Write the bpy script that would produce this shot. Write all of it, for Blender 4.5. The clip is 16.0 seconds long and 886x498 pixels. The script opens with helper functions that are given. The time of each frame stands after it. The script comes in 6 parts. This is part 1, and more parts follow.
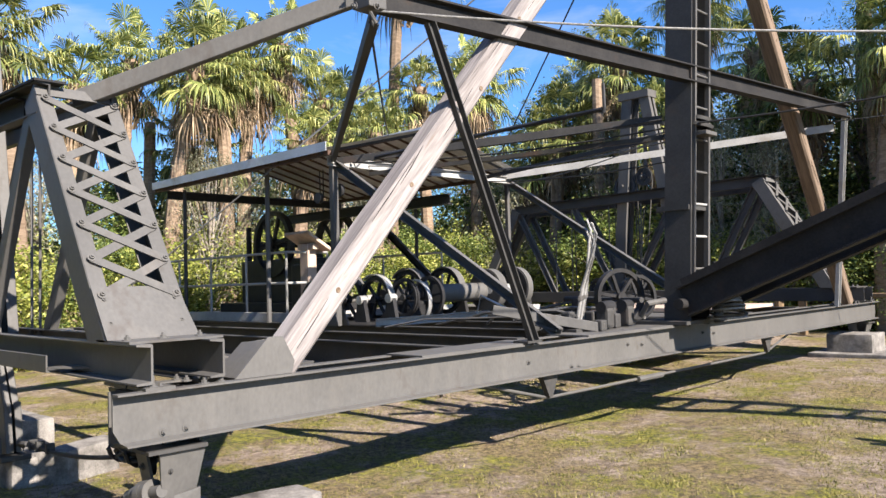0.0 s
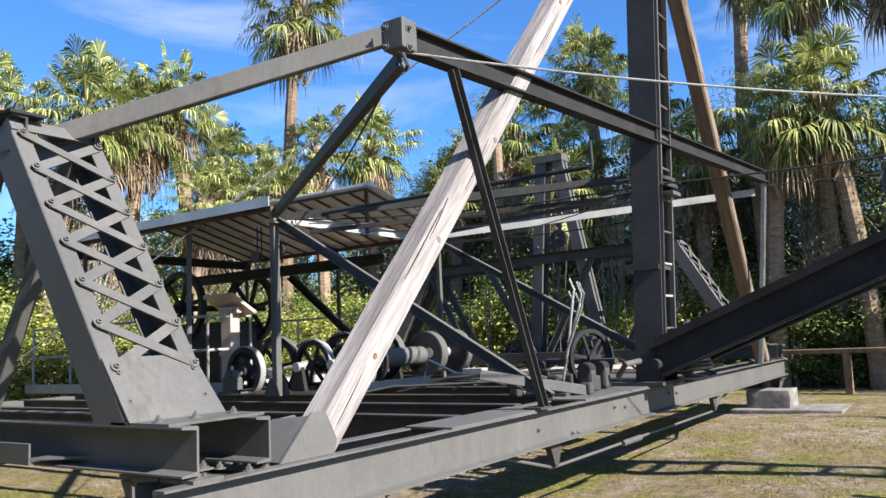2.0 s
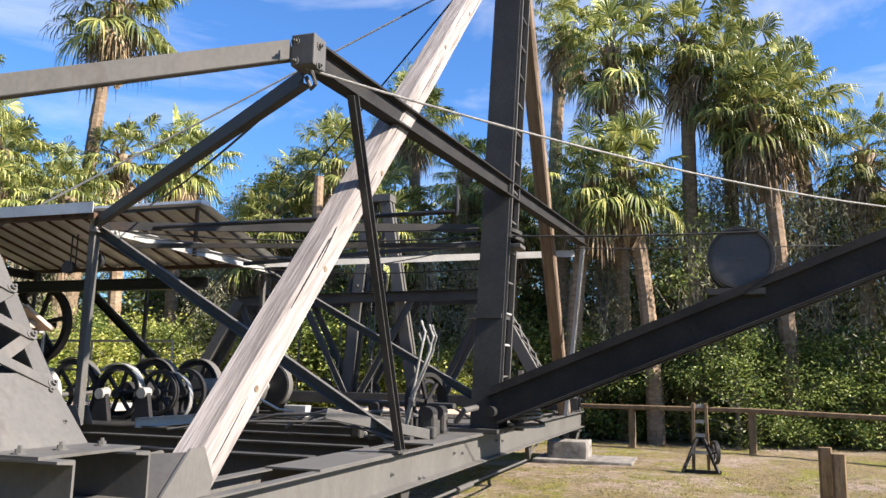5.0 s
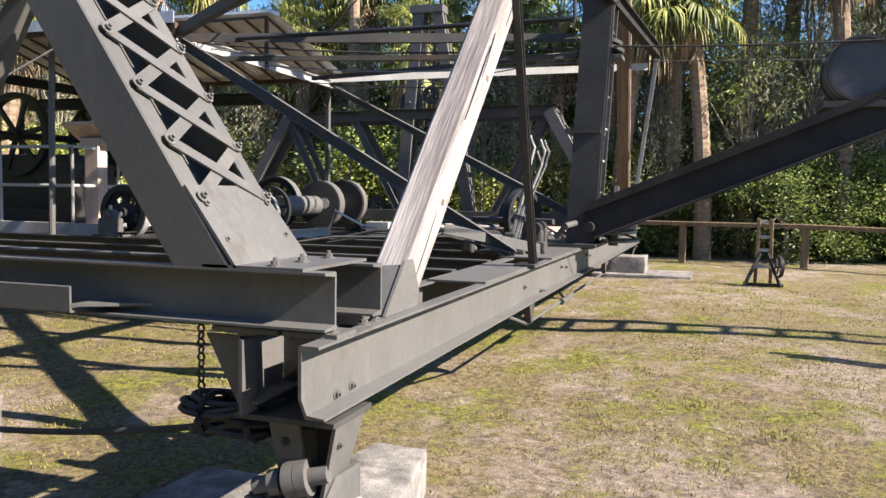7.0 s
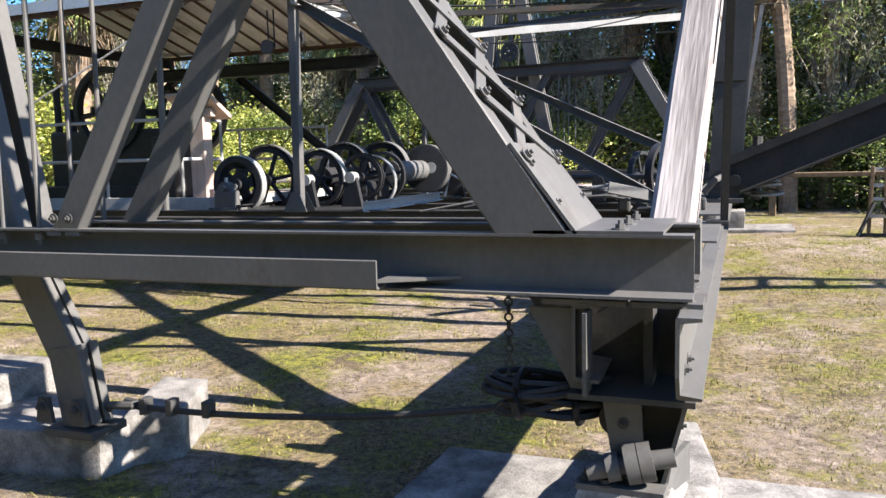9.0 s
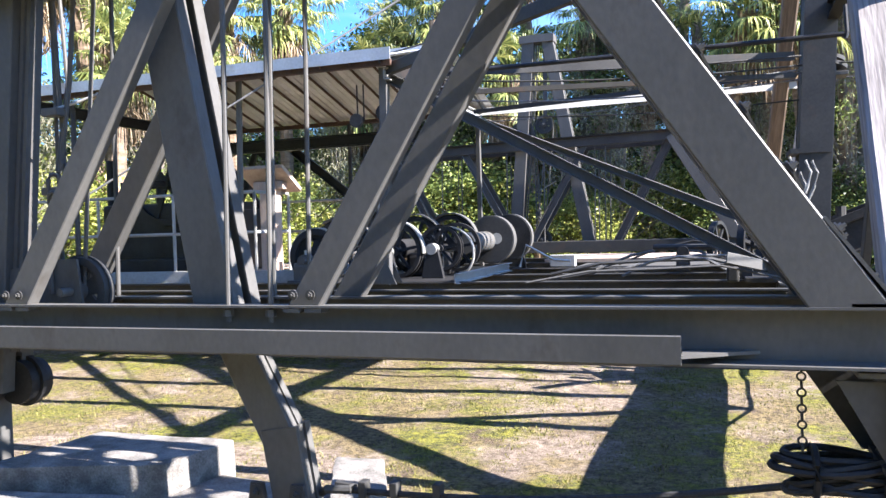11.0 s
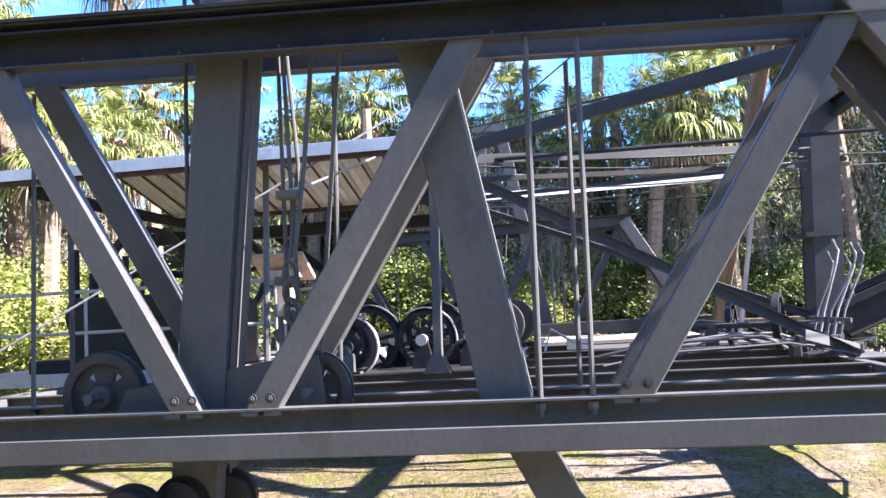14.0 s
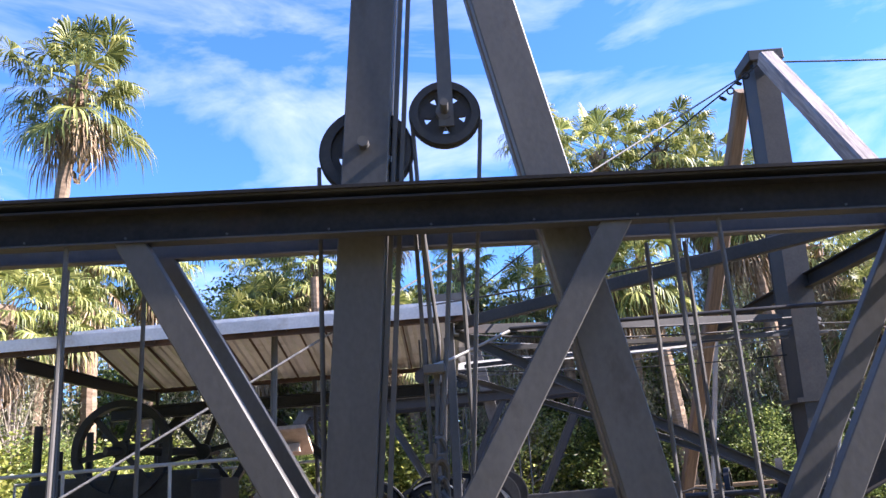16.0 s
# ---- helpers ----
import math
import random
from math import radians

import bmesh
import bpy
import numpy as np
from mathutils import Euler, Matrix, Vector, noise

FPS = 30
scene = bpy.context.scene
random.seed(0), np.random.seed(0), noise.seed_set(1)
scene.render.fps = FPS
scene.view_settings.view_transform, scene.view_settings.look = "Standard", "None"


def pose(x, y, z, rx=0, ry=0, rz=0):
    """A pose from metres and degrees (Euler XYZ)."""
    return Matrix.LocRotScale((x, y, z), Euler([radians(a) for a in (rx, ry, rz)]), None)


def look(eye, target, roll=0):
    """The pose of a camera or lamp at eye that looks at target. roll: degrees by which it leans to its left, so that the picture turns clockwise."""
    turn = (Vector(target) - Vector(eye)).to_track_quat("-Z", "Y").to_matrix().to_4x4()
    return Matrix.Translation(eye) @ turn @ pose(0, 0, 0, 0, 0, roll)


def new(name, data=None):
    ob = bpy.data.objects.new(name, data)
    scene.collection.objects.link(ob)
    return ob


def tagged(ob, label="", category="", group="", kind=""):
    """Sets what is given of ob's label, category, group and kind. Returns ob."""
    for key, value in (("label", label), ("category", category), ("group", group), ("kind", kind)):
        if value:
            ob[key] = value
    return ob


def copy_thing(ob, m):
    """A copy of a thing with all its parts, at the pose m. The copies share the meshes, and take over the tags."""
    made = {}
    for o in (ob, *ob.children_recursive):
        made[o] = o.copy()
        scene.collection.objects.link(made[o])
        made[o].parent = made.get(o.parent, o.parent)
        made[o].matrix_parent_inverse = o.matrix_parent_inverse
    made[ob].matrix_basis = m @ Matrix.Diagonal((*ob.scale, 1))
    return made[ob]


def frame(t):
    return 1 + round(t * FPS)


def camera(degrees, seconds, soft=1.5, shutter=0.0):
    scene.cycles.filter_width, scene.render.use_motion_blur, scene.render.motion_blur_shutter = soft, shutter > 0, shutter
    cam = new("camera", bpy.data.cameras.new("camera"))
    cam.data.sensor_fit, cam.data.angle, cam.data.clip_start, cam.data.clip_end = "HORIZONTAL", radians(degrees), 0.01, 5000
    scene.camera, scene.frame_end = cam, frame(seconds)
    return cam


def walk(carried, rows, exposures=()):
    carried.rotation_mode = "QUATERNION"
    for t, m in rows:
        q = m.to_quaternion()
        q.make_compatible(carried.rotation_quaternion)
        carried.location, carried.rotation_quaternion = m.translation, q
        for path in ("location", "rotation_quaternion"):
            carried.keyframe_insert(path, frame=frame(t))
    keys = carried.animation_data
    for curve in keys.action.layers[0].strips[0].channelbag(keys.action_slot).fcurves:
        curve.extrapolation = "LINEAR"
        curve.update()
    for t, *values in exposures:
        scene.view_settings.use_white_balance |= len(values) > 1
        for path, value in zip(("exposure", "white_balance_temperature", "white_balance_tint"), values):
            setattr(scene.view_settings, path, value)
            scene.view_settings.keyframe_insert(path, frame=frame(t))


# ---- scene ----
cam = camera(58.8, 16.0)
PATH = [
    (0, (-1.133, -0.344, 1.49), (-2.535, 1.08, 1.574), -1.7),
    (0.5, (-1.44, -0.491, 1.499), (-2.821, 0.953, 1.584), -1.7),
    (1, (-1.728, -0.583, 1.491), (-3.079, 0.888, 1.584), -1.6),
    (1.5, (-2.015, -0.636, 1.507), (-3.325, 0.866, 1.669), -1.8),
    (2, (-2.26, -0.727, 1.529), (-3.375, 0.918, 1.76), -2.6),
    (2.5, (-2.446, -0.798, 1.561), (-3.457, 0.901, 1.864), -2.8),
    (3, (-2.615, -0.784, 1.573), (-3.532, 0.935, 2.026), -3.1),
    (3.2, (-2.656, -0.779, 1.584), (-3.535, 0.948, 2.078), -2.7),
    (5.3, (-2.944, -0.876, 1.519), (-3.552, 1.015, 1.753), 1.4),
    (5.5, (-3.012, -0.874, 1.509), (-3.622, 1.025, 1.656), 1.6),
    (6, (-3.253, -0.871, 1.516), (-3.878, 1.028, 1.58), 1.3),
    (6.5, (-3.541, -0.934, 1.488), (-4.182, 0.96, 1.503), 1.4),
    (7, (-3.797, -1.039, 1.492), (-4.444, 0.849, 1.357), 0.9),
    (7.5, (-4.058, -1.048, 1.468), (-4.706, 0.827, 1.213), -1.8),
    (8, (-4.349, -1.041, 1.458), (-5.028, 0.821, 1.187), -2.2),
    (8.5, (-4.664, -1.097, 1.464), (-5.357, 0.761, 1.202), -1.7),
    (9, (-4.939, -1.125, 1.468), (-5.642, 0.733, 1.242), -1.4),
    (9.5, (-5.256, -1.113, 1.485), (-5.984, 0.743, 1.319), -1.3),
    (10, (-5.547, -1.164, 1.492), (-6.302, 0.685, 1.375), -1.0),
    (10.2, (-5.651, -1.209, 1.504), (-6.394, 0.645, 1.402), -1.0),
    (12.3, (-6.695, -1.749, 1.519), (-7.162, 0.195, 1.567), -3.3),
    (12.5, (-6.839, -1.74, 1.52), (-7.285, 0.208, 1.59), -3.4),
    (13, (-7.196, -1.709, 1.567), (-7.611, 0.244, 1.681), -3.7),
    (13.5, (-7.549, -1.754, 1.575), (-7.905, 0.208, 1.726), -3.6),
    (14, (-7.897, -1.792, 1.594), (-8.182, 0.182, 1.746), -3.1),
    (14.5, (-8.215, -1.745, 1.613), (-8.46, 0.228, 1.835), -3.1),
    (14.9, (-8.393, -1.733, 1.605), (-8.595, 0.226, 1.956), -3.1),
    (15, (-8.434, -1.745, 1.612), (-8.607, 0.211, 1.991), -3.1),
    (15.5, (-8.733, -1.876, 1.658), (-8.805, 0.071, 2.11), -3.7),
    (16, (-8.977, -1.953, 1.69), (-8.993, -0.03, 2.239), -4.6),
]
walk(cam, [(t, look(eye, target, roll)) for t, eye, target, roll in PATH],
     [(0, 1.6, 6650, 14), (3.2, 1.55, 6150, 10), (5.5, 1.76, 6950, 14), (9, 2.08, 6400, 13), (10.2, 2.4, 6150, 14), (12.5, 2.7, 6000, 18), (14, 2.85, 5950, 21), (15.2, 2.65, 5750, 23), (16, 2.3, 6200, 24)])

# ---- world and sun ----
TO_SUN = Vector((1.39, -0.07, 1.0)).normalized()
world = bpy.data.worlds.new("sky")
scene.world = world
world.use_nodes = True
wn, wl = world.node_tree.nodes, world.node_tree.links
wn.clear()
sky = wn.new("ShaderNodeTexSky")
sky.sky_type = "NISHITA"
sky.sun_disc = False
sky.sun_elevation = math.asin(TO_SUN.z)
sky.sun_rotation = math.atan2(TO_SUN.x, TO_SUN.y)
sky.air_density, sky.dust_density, sky.ozone_density = 1.3, 0.25, 3.5
coord = wn.new("ShaderNodeTexCoord")
stretch = wn.new("ShaderNodeMapping")
stretch.inputs["Scale"].default_value = (2.2, 1.4, 7.0)
stretch.inputs["Rotation"].default_value = (0.15, 0.1, 0.5)
cirrus = wn.new("ShaderNodeTexNoise")
cirrus.inputs["Scale"].default_value = 1.7
cirrus.inputs["Detail"].default_value = 7.0
cirrus.inputs["Roughness"].default_value = 0.58
cirrus.inputs["Distortion"].default_value = 0.5
veil = wn.new("ShaderNodeMapRange")
veil.inputs["From Min"].default_value, veil.inputs["From Max"].default_value = 0.46, 0.80
veil.inputs["To Min"].default_value, veil.inputs["To Max"].default_value = 0.0, 0.52
mixed = wn.new("ShaderNodeMix")
mixed.data_type = "RGBA"
mixed.inputs["B"].default_value = (7.6, 8.0, 8.6, 1)
tint = wn.new("ShaderNodeMix")
tint.data_type, tint.blend_type = "RGBA", "MULTIPLY"
tint.inputs["Factor"].default_value = 1.0
tint.inputs["B"].default_value = (0.50, 0.90, 1.42, 1)
back = wn.new("ShaderNodeBackground")
back.inputs["Strength"].default_value = 0.051
outw = wn.new("ShaderNodeOutputWorld")
wl.new(coord.outputs["Generated"], stretch.inputs["Vector"])
wl.new(stretch.outputs["Vector"], cirrus.inputs["Vector"])
wl.new(cirrus.outputs["Fac"], veil.inputs["Value"])
wl.new(sky.outputs["Color"], tint.inputs["A"])
wl.new(tint.outputs["Result"], mixed.inputs["A"])
wl.new(veil.outputs["Result"], mixed.inputs["Factor"])
wl.new(mixed.outputs["Result"], back.inputs["Color"])
wl.new(back.outputs["Background"], outw.inputs["Surface"])

sun = new("sun", bpy.data.lights.new("sun", "SUN"))
sun.data.energy, sun.data.angle, sun.data.color = 5.0, radians(0.53), (1.0, 0.925, 0.82)
sun.matrix_world = look(TO_SUN * 60, (0, 0, 0))


# ---- materials ----
def material(name, low, high, scale=3.0, rough=(0.5, 0.7), metal=0.0, bump=0.2, fine=60.0, stretch=(1, 1, 1),
             spots=None, spot_scale=1.2, spot_edge=(0.58, 0.72), per_object=0.0, space="Object", through_light=0.0, gloss=0.25, runs=None):
    """Two-scale procedural surface: broad blotches from low to high, fine grain as relief, optional stains."""
    m = bpy.data.materials.new(name)
    m.use_nodes = True
    n, l = m.node_tree.nodes, m.node_tree.links
    bsdf = n["Principled BSDF"]
    tc = n.new("ShaderNodeTexCoord")
    mp = n.new("ShaderNodeMapping")
    mp.inputs["Scale"].default_value = stretch
    l.new(tc.outputs[space], mp.inputs["Vector"])
    broad = n.new("ShaderNodeTexNoise")
    broad.inputs["Scale"].default_value, broad.inputs["Detail"].default_value = scale, 5
    broad.inputs["Roughness"].default_value = 0.6
    l.new(mp.outputs["Vector"], broad.inputs["Vector"])
    grain = n.new("ShaderNodeTexNoise")
    grain.inputs["Scale"].default_value, grain.inputs["Detail"].default_value = fine, 3
    l.new(mp.outputs["Vector"], grain.inputs["Vector"])
    blend = n.new("ShaderNodeMath")
    blend.operation = "MULTIPLY_ADD"
    blend.inputs[1].default_value = 0.35
    l.new(grain.outputs["Fac"], blend.inputs[0])
    part2 = n.new("ShaderNodeMath")
    part2.operation = "MULTIPLY"
    part2.inputs[1].default_value = 0.65
    l.new(broad.outputs["Fac"], part2.inputs[0])
    l.new(part2.outputs[0], blend.inputs[2])
    ramp = n.new("ShaderNodeValToRGB")
    ramp.color_ramp.elements[0].position, ramp.color_ramp.elements[1].position = 0.34, 0.66
    ramp.color_ramp.elements[0].color, ramp.color_ramp.elements[1].color = (*low, 1), (*high, 1)
    l.new(blend.outputs[0], ramp.inputs["Fac"])
    colour = ramp.outputs["Color"]
    if spots:
        st = n.new("ShaderNodeTexNoise")
        st.inputs["Scale"].default_value, st.inputs["Detail"].default_value = spot_scale, 6
        st.inputs["Roughness"].default_value = 0.65
        l.new(mp.outputs["Vector"], st.inputs["Vector"])
        edge = n.new("ShaderNodeMapRange")
        edge.inputs["From Min"].default_value, edge.inputs["From Max"].default_value = spot_edge
        l.new(st.outputs["Fac"], edge.inputs["Value"])
        over = n.new("ShaderNodeMix")
        over.data_type = "RGBA"
        over.inputs["B"].default_value = (*spots, 1)
        l.new(edge.outputs["Result"], over.inputs["Factor"])
        l.new(colour, over.inputs["A"])
        colour = over.outputs["Result"]
    if runs:
        # rain streaks and scuffs, drawn out along the height
        mr = n.new("ShaderNodeMapping")
        mr.inputs["Scale"].default_value = (4.5, 4.5, 0.8)
        l.new(tc.outputs[space], mr.inputs["Vector"])
        sr = n.new("ShaderNodeTexNoise")
        sr.inputs["Scale"].default_value, sr.inputs["Detail"].default_value = 1.3, 5
        l.new(mr.outputs["Vector"], sr.inputs["Vector"])
        er = n.new("ShaderNodeMapRange")
        er.inputs["From Min"].default_value, er.inputs["From Max"].default_value = 0.56, 0.84
        er.inputs["To Max"].default_value = 0.42
        l.new(sr.outputs["Fac"], er.inputs["Value"])
        o2 = n.new("ShaderNodeMix")
        o2.data_type = "RGBA"
        o2.inputs["B"].default_value = (*runs, 1)
        l.new(er.outputs["Result"], o2.inputs["Factor"])
        l.new(colour, o2.inputs["A"])
        colour = o2.outputs["Result"]
    if per_object:
        info = n.new("ShaderNodeObjectInfo")
        vary = n.new("ShaderNodeHueSaturation")
        span = n.new("ShaderNodeMapRange")
        span.inputs["To Min"].default_value, span.inputs["To Max"].default_value = 1 - per_object, 1 + per_object
        l.new(info.outputs["Random"], span.inputs["Value"])
        l.new(span.outputs["Result"], vary.inputs["Value"])
        l.new(colour, vary.inputs["Color"])
        colour = vary.outputs["Color"]
    l.new(colour, bsdf.inputs["Base Color"])
    rr = n.new("ShaderNodeMapRange")
    rr.inputs["To Min"].default_value, rr.inputs["To Max"].default_value = rough
    l.new(broad.outputs["Fac"], rr.inputs["Value"])
    l.new(rr.outputs["Result"], bsdf.inputs["Roughness"])
    bsdf.inputs["Metallic"].default_value = metal
    bsdf.inputs["Specular IOR Level"].default_value = gloss
    if bump:
        bp = n.new("ShaderNodeBump")
        bp.inputs["Strength"].default_value, bp.inputs["Distance"].default_value = bump, 0.01
        l.new(blend.outputs[0], bp.inputs["Height"])
        l.new(bp.outputs["Normal"], bsdf.inputs["Normal"])
    if through_light:
        glow = n.new("ShaderNodeBsdfTranslucent")
        l.new(colour, glow.inputs["Color"])
        mixs = n.new("ShaderNodeMixShader")
        mixs.inputs["Fac"].default_value = through_light
        l.new(bsdf.outputs["BSDF"], mixs.inputs[1])
        l.new(glow.outputs["BSDF"], mixs.inputs[2])
        l.new(mixs.outputs["Shader"], n["Material Output"].inputs["Surface"])
    return m


def leaf_material(name, low, high, alt, through_light=0.35, rough=0.5):
    """Foliage: colour varies from leaf to leaf and from plant to plant."""
    m = bpy.data.materials.new(name)
    m.use_nodes = True
    n, l = m.node_tree.nodes, m.node_tree.links
    bsdf = n["Principled BSDF"]
    geo = n.new("ShaderNodeNewGeometry")
    info = n.new("ShaderNodeObjectInfo")
    ramp = n.new("ShaderNodeValToRGB")
    ramp.color_ramp.elements[0].color, ramp.color_ramp.elements[1].color = (*low, 1), (*alt, 1)
    ramp.color_ramp.elements.new(0.6).color = (*high, 1)
    ramp.color_ramp.elements[2].position = 1.0
    l.new(geo.outputs["Random Per Island"], ramp.inputs["Fac"])
    vary = n.new("ShaderNodeHueSaturation")
    span = n.new("ShaderNodeMapRange")
    span.inputs["To Min"].default_value, span.inputs["To Max"].default_value = 0.75, 1.3
    l.new(info.outputs["Random"], span.inputs["Value"])
    l.new(span.outputs["Result"], vary.inputs["Value"])
    l.new(ramp.outputs["Color"], vary.inputs["Color"])
    l.new(vary.outputs["Color"], bsdf.inputs["Base Color"])
    bsdf.inputs["Roughness"].default_value = rough
    bsdf.inputs["Specular IOR Level"].default_value = 0.28
    glow = n.new("ShaderNodeBsdfTranslucent")
    l.new(vary.outputs["Color"], glow.inputs["Color"])
    mixs = n.new("ShaderNodeMixShader")
    mixs.inputs["Fac"].default_value = through_light
    l.new(bsdf.outputs["BSDF"], mixs.inputs[1])
    l.new(glow.outputs["BSDF"], mixs.inputs[2])
    l.new(mixs.outputs["Shader"], n["Material Output"].inputs["Surface"])
    return m


STEEL = material("grey_painted_steel", (0.074, 0.073, 0.07), (0.106, 0.104, 0.099), 1.6, (0.38, 0.62), 0.0, 0.12, 48,
                 stretch=(1, 1, 0.6), spots=(0.055, 0.045, 0.038), spot_scale=3.2, spot_edge=(0.58, 0.76), per_object=0.08, runs=(0.15, 0.14, 0.125))
# black of the boom, also used as painted shade on the truss tops
BOOM_AND_SHADE = material("black_boom_and_shade", (0.015, 0.015, 0.016), (0.034, 0.033, 0.032), 2.4, (0.55, 0.75), 0.0, 0.12, 45, spots=(0.04, 0.03, 0.025), spot_scale=2.2, gloss=0.12)
# darker steel; on truss chords and beam ends its tone stands for shade
STEEL_DARK = material("dark_and_shaded_steel", (0.034, 0.034, 0.034), (0.062, 0.061, 0.058), 2.4, (0.45, 0.65), 0.0, 0.12, 45,
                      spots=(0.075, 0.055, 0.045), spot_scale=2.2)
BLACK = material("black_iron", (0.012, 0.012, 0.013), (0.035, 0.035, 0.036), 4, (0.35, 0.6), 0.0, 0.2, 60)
RUSTY = material("rusty_steel", (0.05, 0.032, 0.024), (0.12, 0.07, 0.05), 5, (0.6, 0.85), 0.0, 0.3, 70)
PALE = material("pale_grey_paint", (0.25, 0.25, 0.24), (0.38, 0.38, 0.365), 3, (0.4, 0.6), 0.0, 0.12, 50, spots=(0.22, 0.2, 0.17))
BRIGHT = material("worn_bare_metal", (0.3, 0.3, 0.29), (0.5, 0.5, 0.48), 6, (0.35, 0.5), 0.5, 0.1, 60)
ROPE = material("wire_rope_grey", (0.1, 0.1, 0.1), (0.26, 0.26, 0.25), 30, (0.5, 0.7), 0.2, 0.4, 120)
ROPE_DARK = material("wire_rope_dark", (0.02, 0.02, 0.02), (0.05, 0.05, 0.05), 30, (0.5, 0.7), 0.1, 0.4, 120)
TIMBER = material("weathered_grey_timber", (0.105, 0.094, 0.09), (0.34, 0.315, 0.305), 2.2, (0.8, 0.95), 0.0, 0.9, 11,
                  (7, 7, 0.45), spots=(0.16, 0.13, 0.11), spot_scale=1.6, spot_edge=(0.62, 0.7))
TIMBER_BROWN = material("brown_timber", (0.085, 0.062, 0.044), (0.22, 0.165, 0.12), 2.2, (0.8, 0.95), 0.0, 0.6, 10, (7, 7, 0.45),
                        spots=(0.09, 0.06, 0.04))
WOOD = material("pinkish_board", (0.36, 0.27, 0.21), (0.52, 0.41, 0.33), 3, (0.7, 0.9), 0.0, 0.3, 25, (4, 4, 1))
FENCE_WOOD = material("fence_timber", (0.11, 0.075, 0.045), (0.24, 0.17, 0.1), 3, (0.8, 0.95), 0.0, 0.5, 20, (3, 3, 1))
CONCRETE = material("aged_concrete", (0.085, 0.08, 0.074), (0.29, 0.275, 0.255), 7, (0.85, 0.98), 0.0, 0.9, 95, spots=(0.085, 0.08, 0.072), spot_scale=4.5, spot_edge=(0.5, 0.68))
ROOF = material("galvanised_sheet", (0.42, 0.43, 0.44), (0.62, 0.63, 0.64), 2, (0.3, 0.5), 0.4, 0.1, 40, spots=(0.3, 0.25, 0.21), spot_scale=1.5)
DRUM = material("blue_grey_drum", (0.05, 0.055, 0.064), (0.085, 0.09, 0.1), 3, (0.4, 0.55), 0.0, 0.1, 40)
BARK = material("palm_bark", (0.13, 0.09, 0.06), (0.32, 0.24, 0.17), 5, (0.9, 1.0), 0.0, 0.8, 22, (1, 1, 3), per_object=0.25)
GREY_BARK = material("grey_bark", (0.12, 0.1, 0.085), (0.3, 0.27, 0.23), 5, (0.9, 1.0), 0.0, 0.8, 22, (1, 1, 0.5), per_object=0.25)
FROND = leaf_material("palm_frond", (0.05, 0.075, 0.022), (0.2, 0.235, 0.07), (0.5, 0.48, 0.17), 0.3, 0.45)
DEAD_FROND = leaf_material("dead_frond", (0.1, 0.068, 0.042), (0.24, 0.175, 0.11), (0.42, 0.33, 0.22), 0.15, 0.8)
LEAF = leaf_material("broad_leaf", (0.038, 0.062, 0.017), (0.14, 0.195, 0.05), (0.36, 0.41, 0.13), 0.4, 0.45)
# yellow-green leaf, with the brightness of sunlit foliage put into its colours
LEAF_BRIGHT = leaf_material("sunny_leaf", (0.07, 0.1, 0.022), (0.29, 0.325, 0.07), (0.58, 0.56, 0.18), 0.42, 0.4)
LEAF_GREY = leaf_material("mossy_leaf", (0.1, 0.105, 0.06), (0.25, 0.25, 0.155), (0.44, 0.41, 0.3), 0.3, 0.8)


def ground_material():
    m = bpy.data.materials.new("sandy_grass_ground")
    m.use_nodes = True
    n, l = m.node_tree.nodes, m.node_tree.links
    bsdf = n["Principled BSDF"]
    tc = n.new("ShaderNodeTexCoord")

    def noise_at(scale, detail=6, rough=0.6):
        t = n.new("ShaderNodeTexNoise")
        t.inputs["Scale"].default_value, t.inputs["Detail"].default_value = scale, detail
        t.inputs["Roughness"].default_value = rough
        l.new(tc.outputs["Object"], t.inputs["Vector"])
        return t.outputs["Fac"]

    def ranged(v, a, b):
        r = n.new("ShaderNodeMapRange")
        r.inputs["From Min"].default_value, r.inputs["From Max"].default_value = a, b
        l.new(v, r.inputs["Value"])
        return r.outputs["Result"]

    def mix(f, a, b):
        x = n.new("ShaderNodeMix")
        x.data_type = "RGBA"
        l.new(f, x.inputs["Factor"])
        for key, v in (("A", a), ("B", b)):
            if isinstance(v, tuple):
                x.inputs[key].default_value = (*v, 1)
            else:
                l.new(v, x.inputs[key])
        return x.outputs["Result"]

    straw = mix(ranged(noise_at(22, 9, 0.9), 0.44, 0.565), (0.045, 0.032, 0.013), (0.30, 0.228, 0.105))
    moss = mix(ranged(noise_at(18, 9, 0.9), 0.44, 0.57), (0.034, 0.038, 0.007), (0.275, 0.262, 0.026))
    sand = mix(ranged(noise_at(14, 9, 0.85), 0.40, 0.60), (0.11, 0.08, 0.055), (0.38, 0.305, 0.24))
    soil = mix(ranged(noise_at(30, 6, 0.8), 0.40, 0.60), (0.03, 0.022, 0.015), (0.16, 0.11, 0.075))
    c = mix(ranged(noise_at(1.1, 9, 0.75), 0.475, 0.56), straw, moss)
    c = mix(ranged(noise_at(0.6, 10, 0.78), 0.49, 0.56), c, sand)
    c = mix(ranged(noise_at(3.6, 8, 0.8), 0.535, 0.63), c, soil)
    l.new(c, bsdf.inputs["Base Color"])
    bsdf.inputs["Roughness"].default_value = 0.95
    bp = n.new("ShaderNodeBump")
    bp.inputs["Strength"].default_value, bp.inputs["Distance"].default_value = 1.0, 0.05
    l.new(noise_at(20, 8, 0.78), bp.inputs["Height"])
    l.new(bp.outputs["Normal"], bsdf.inputs["Normal"])
    return m


GROUND = ground_material()


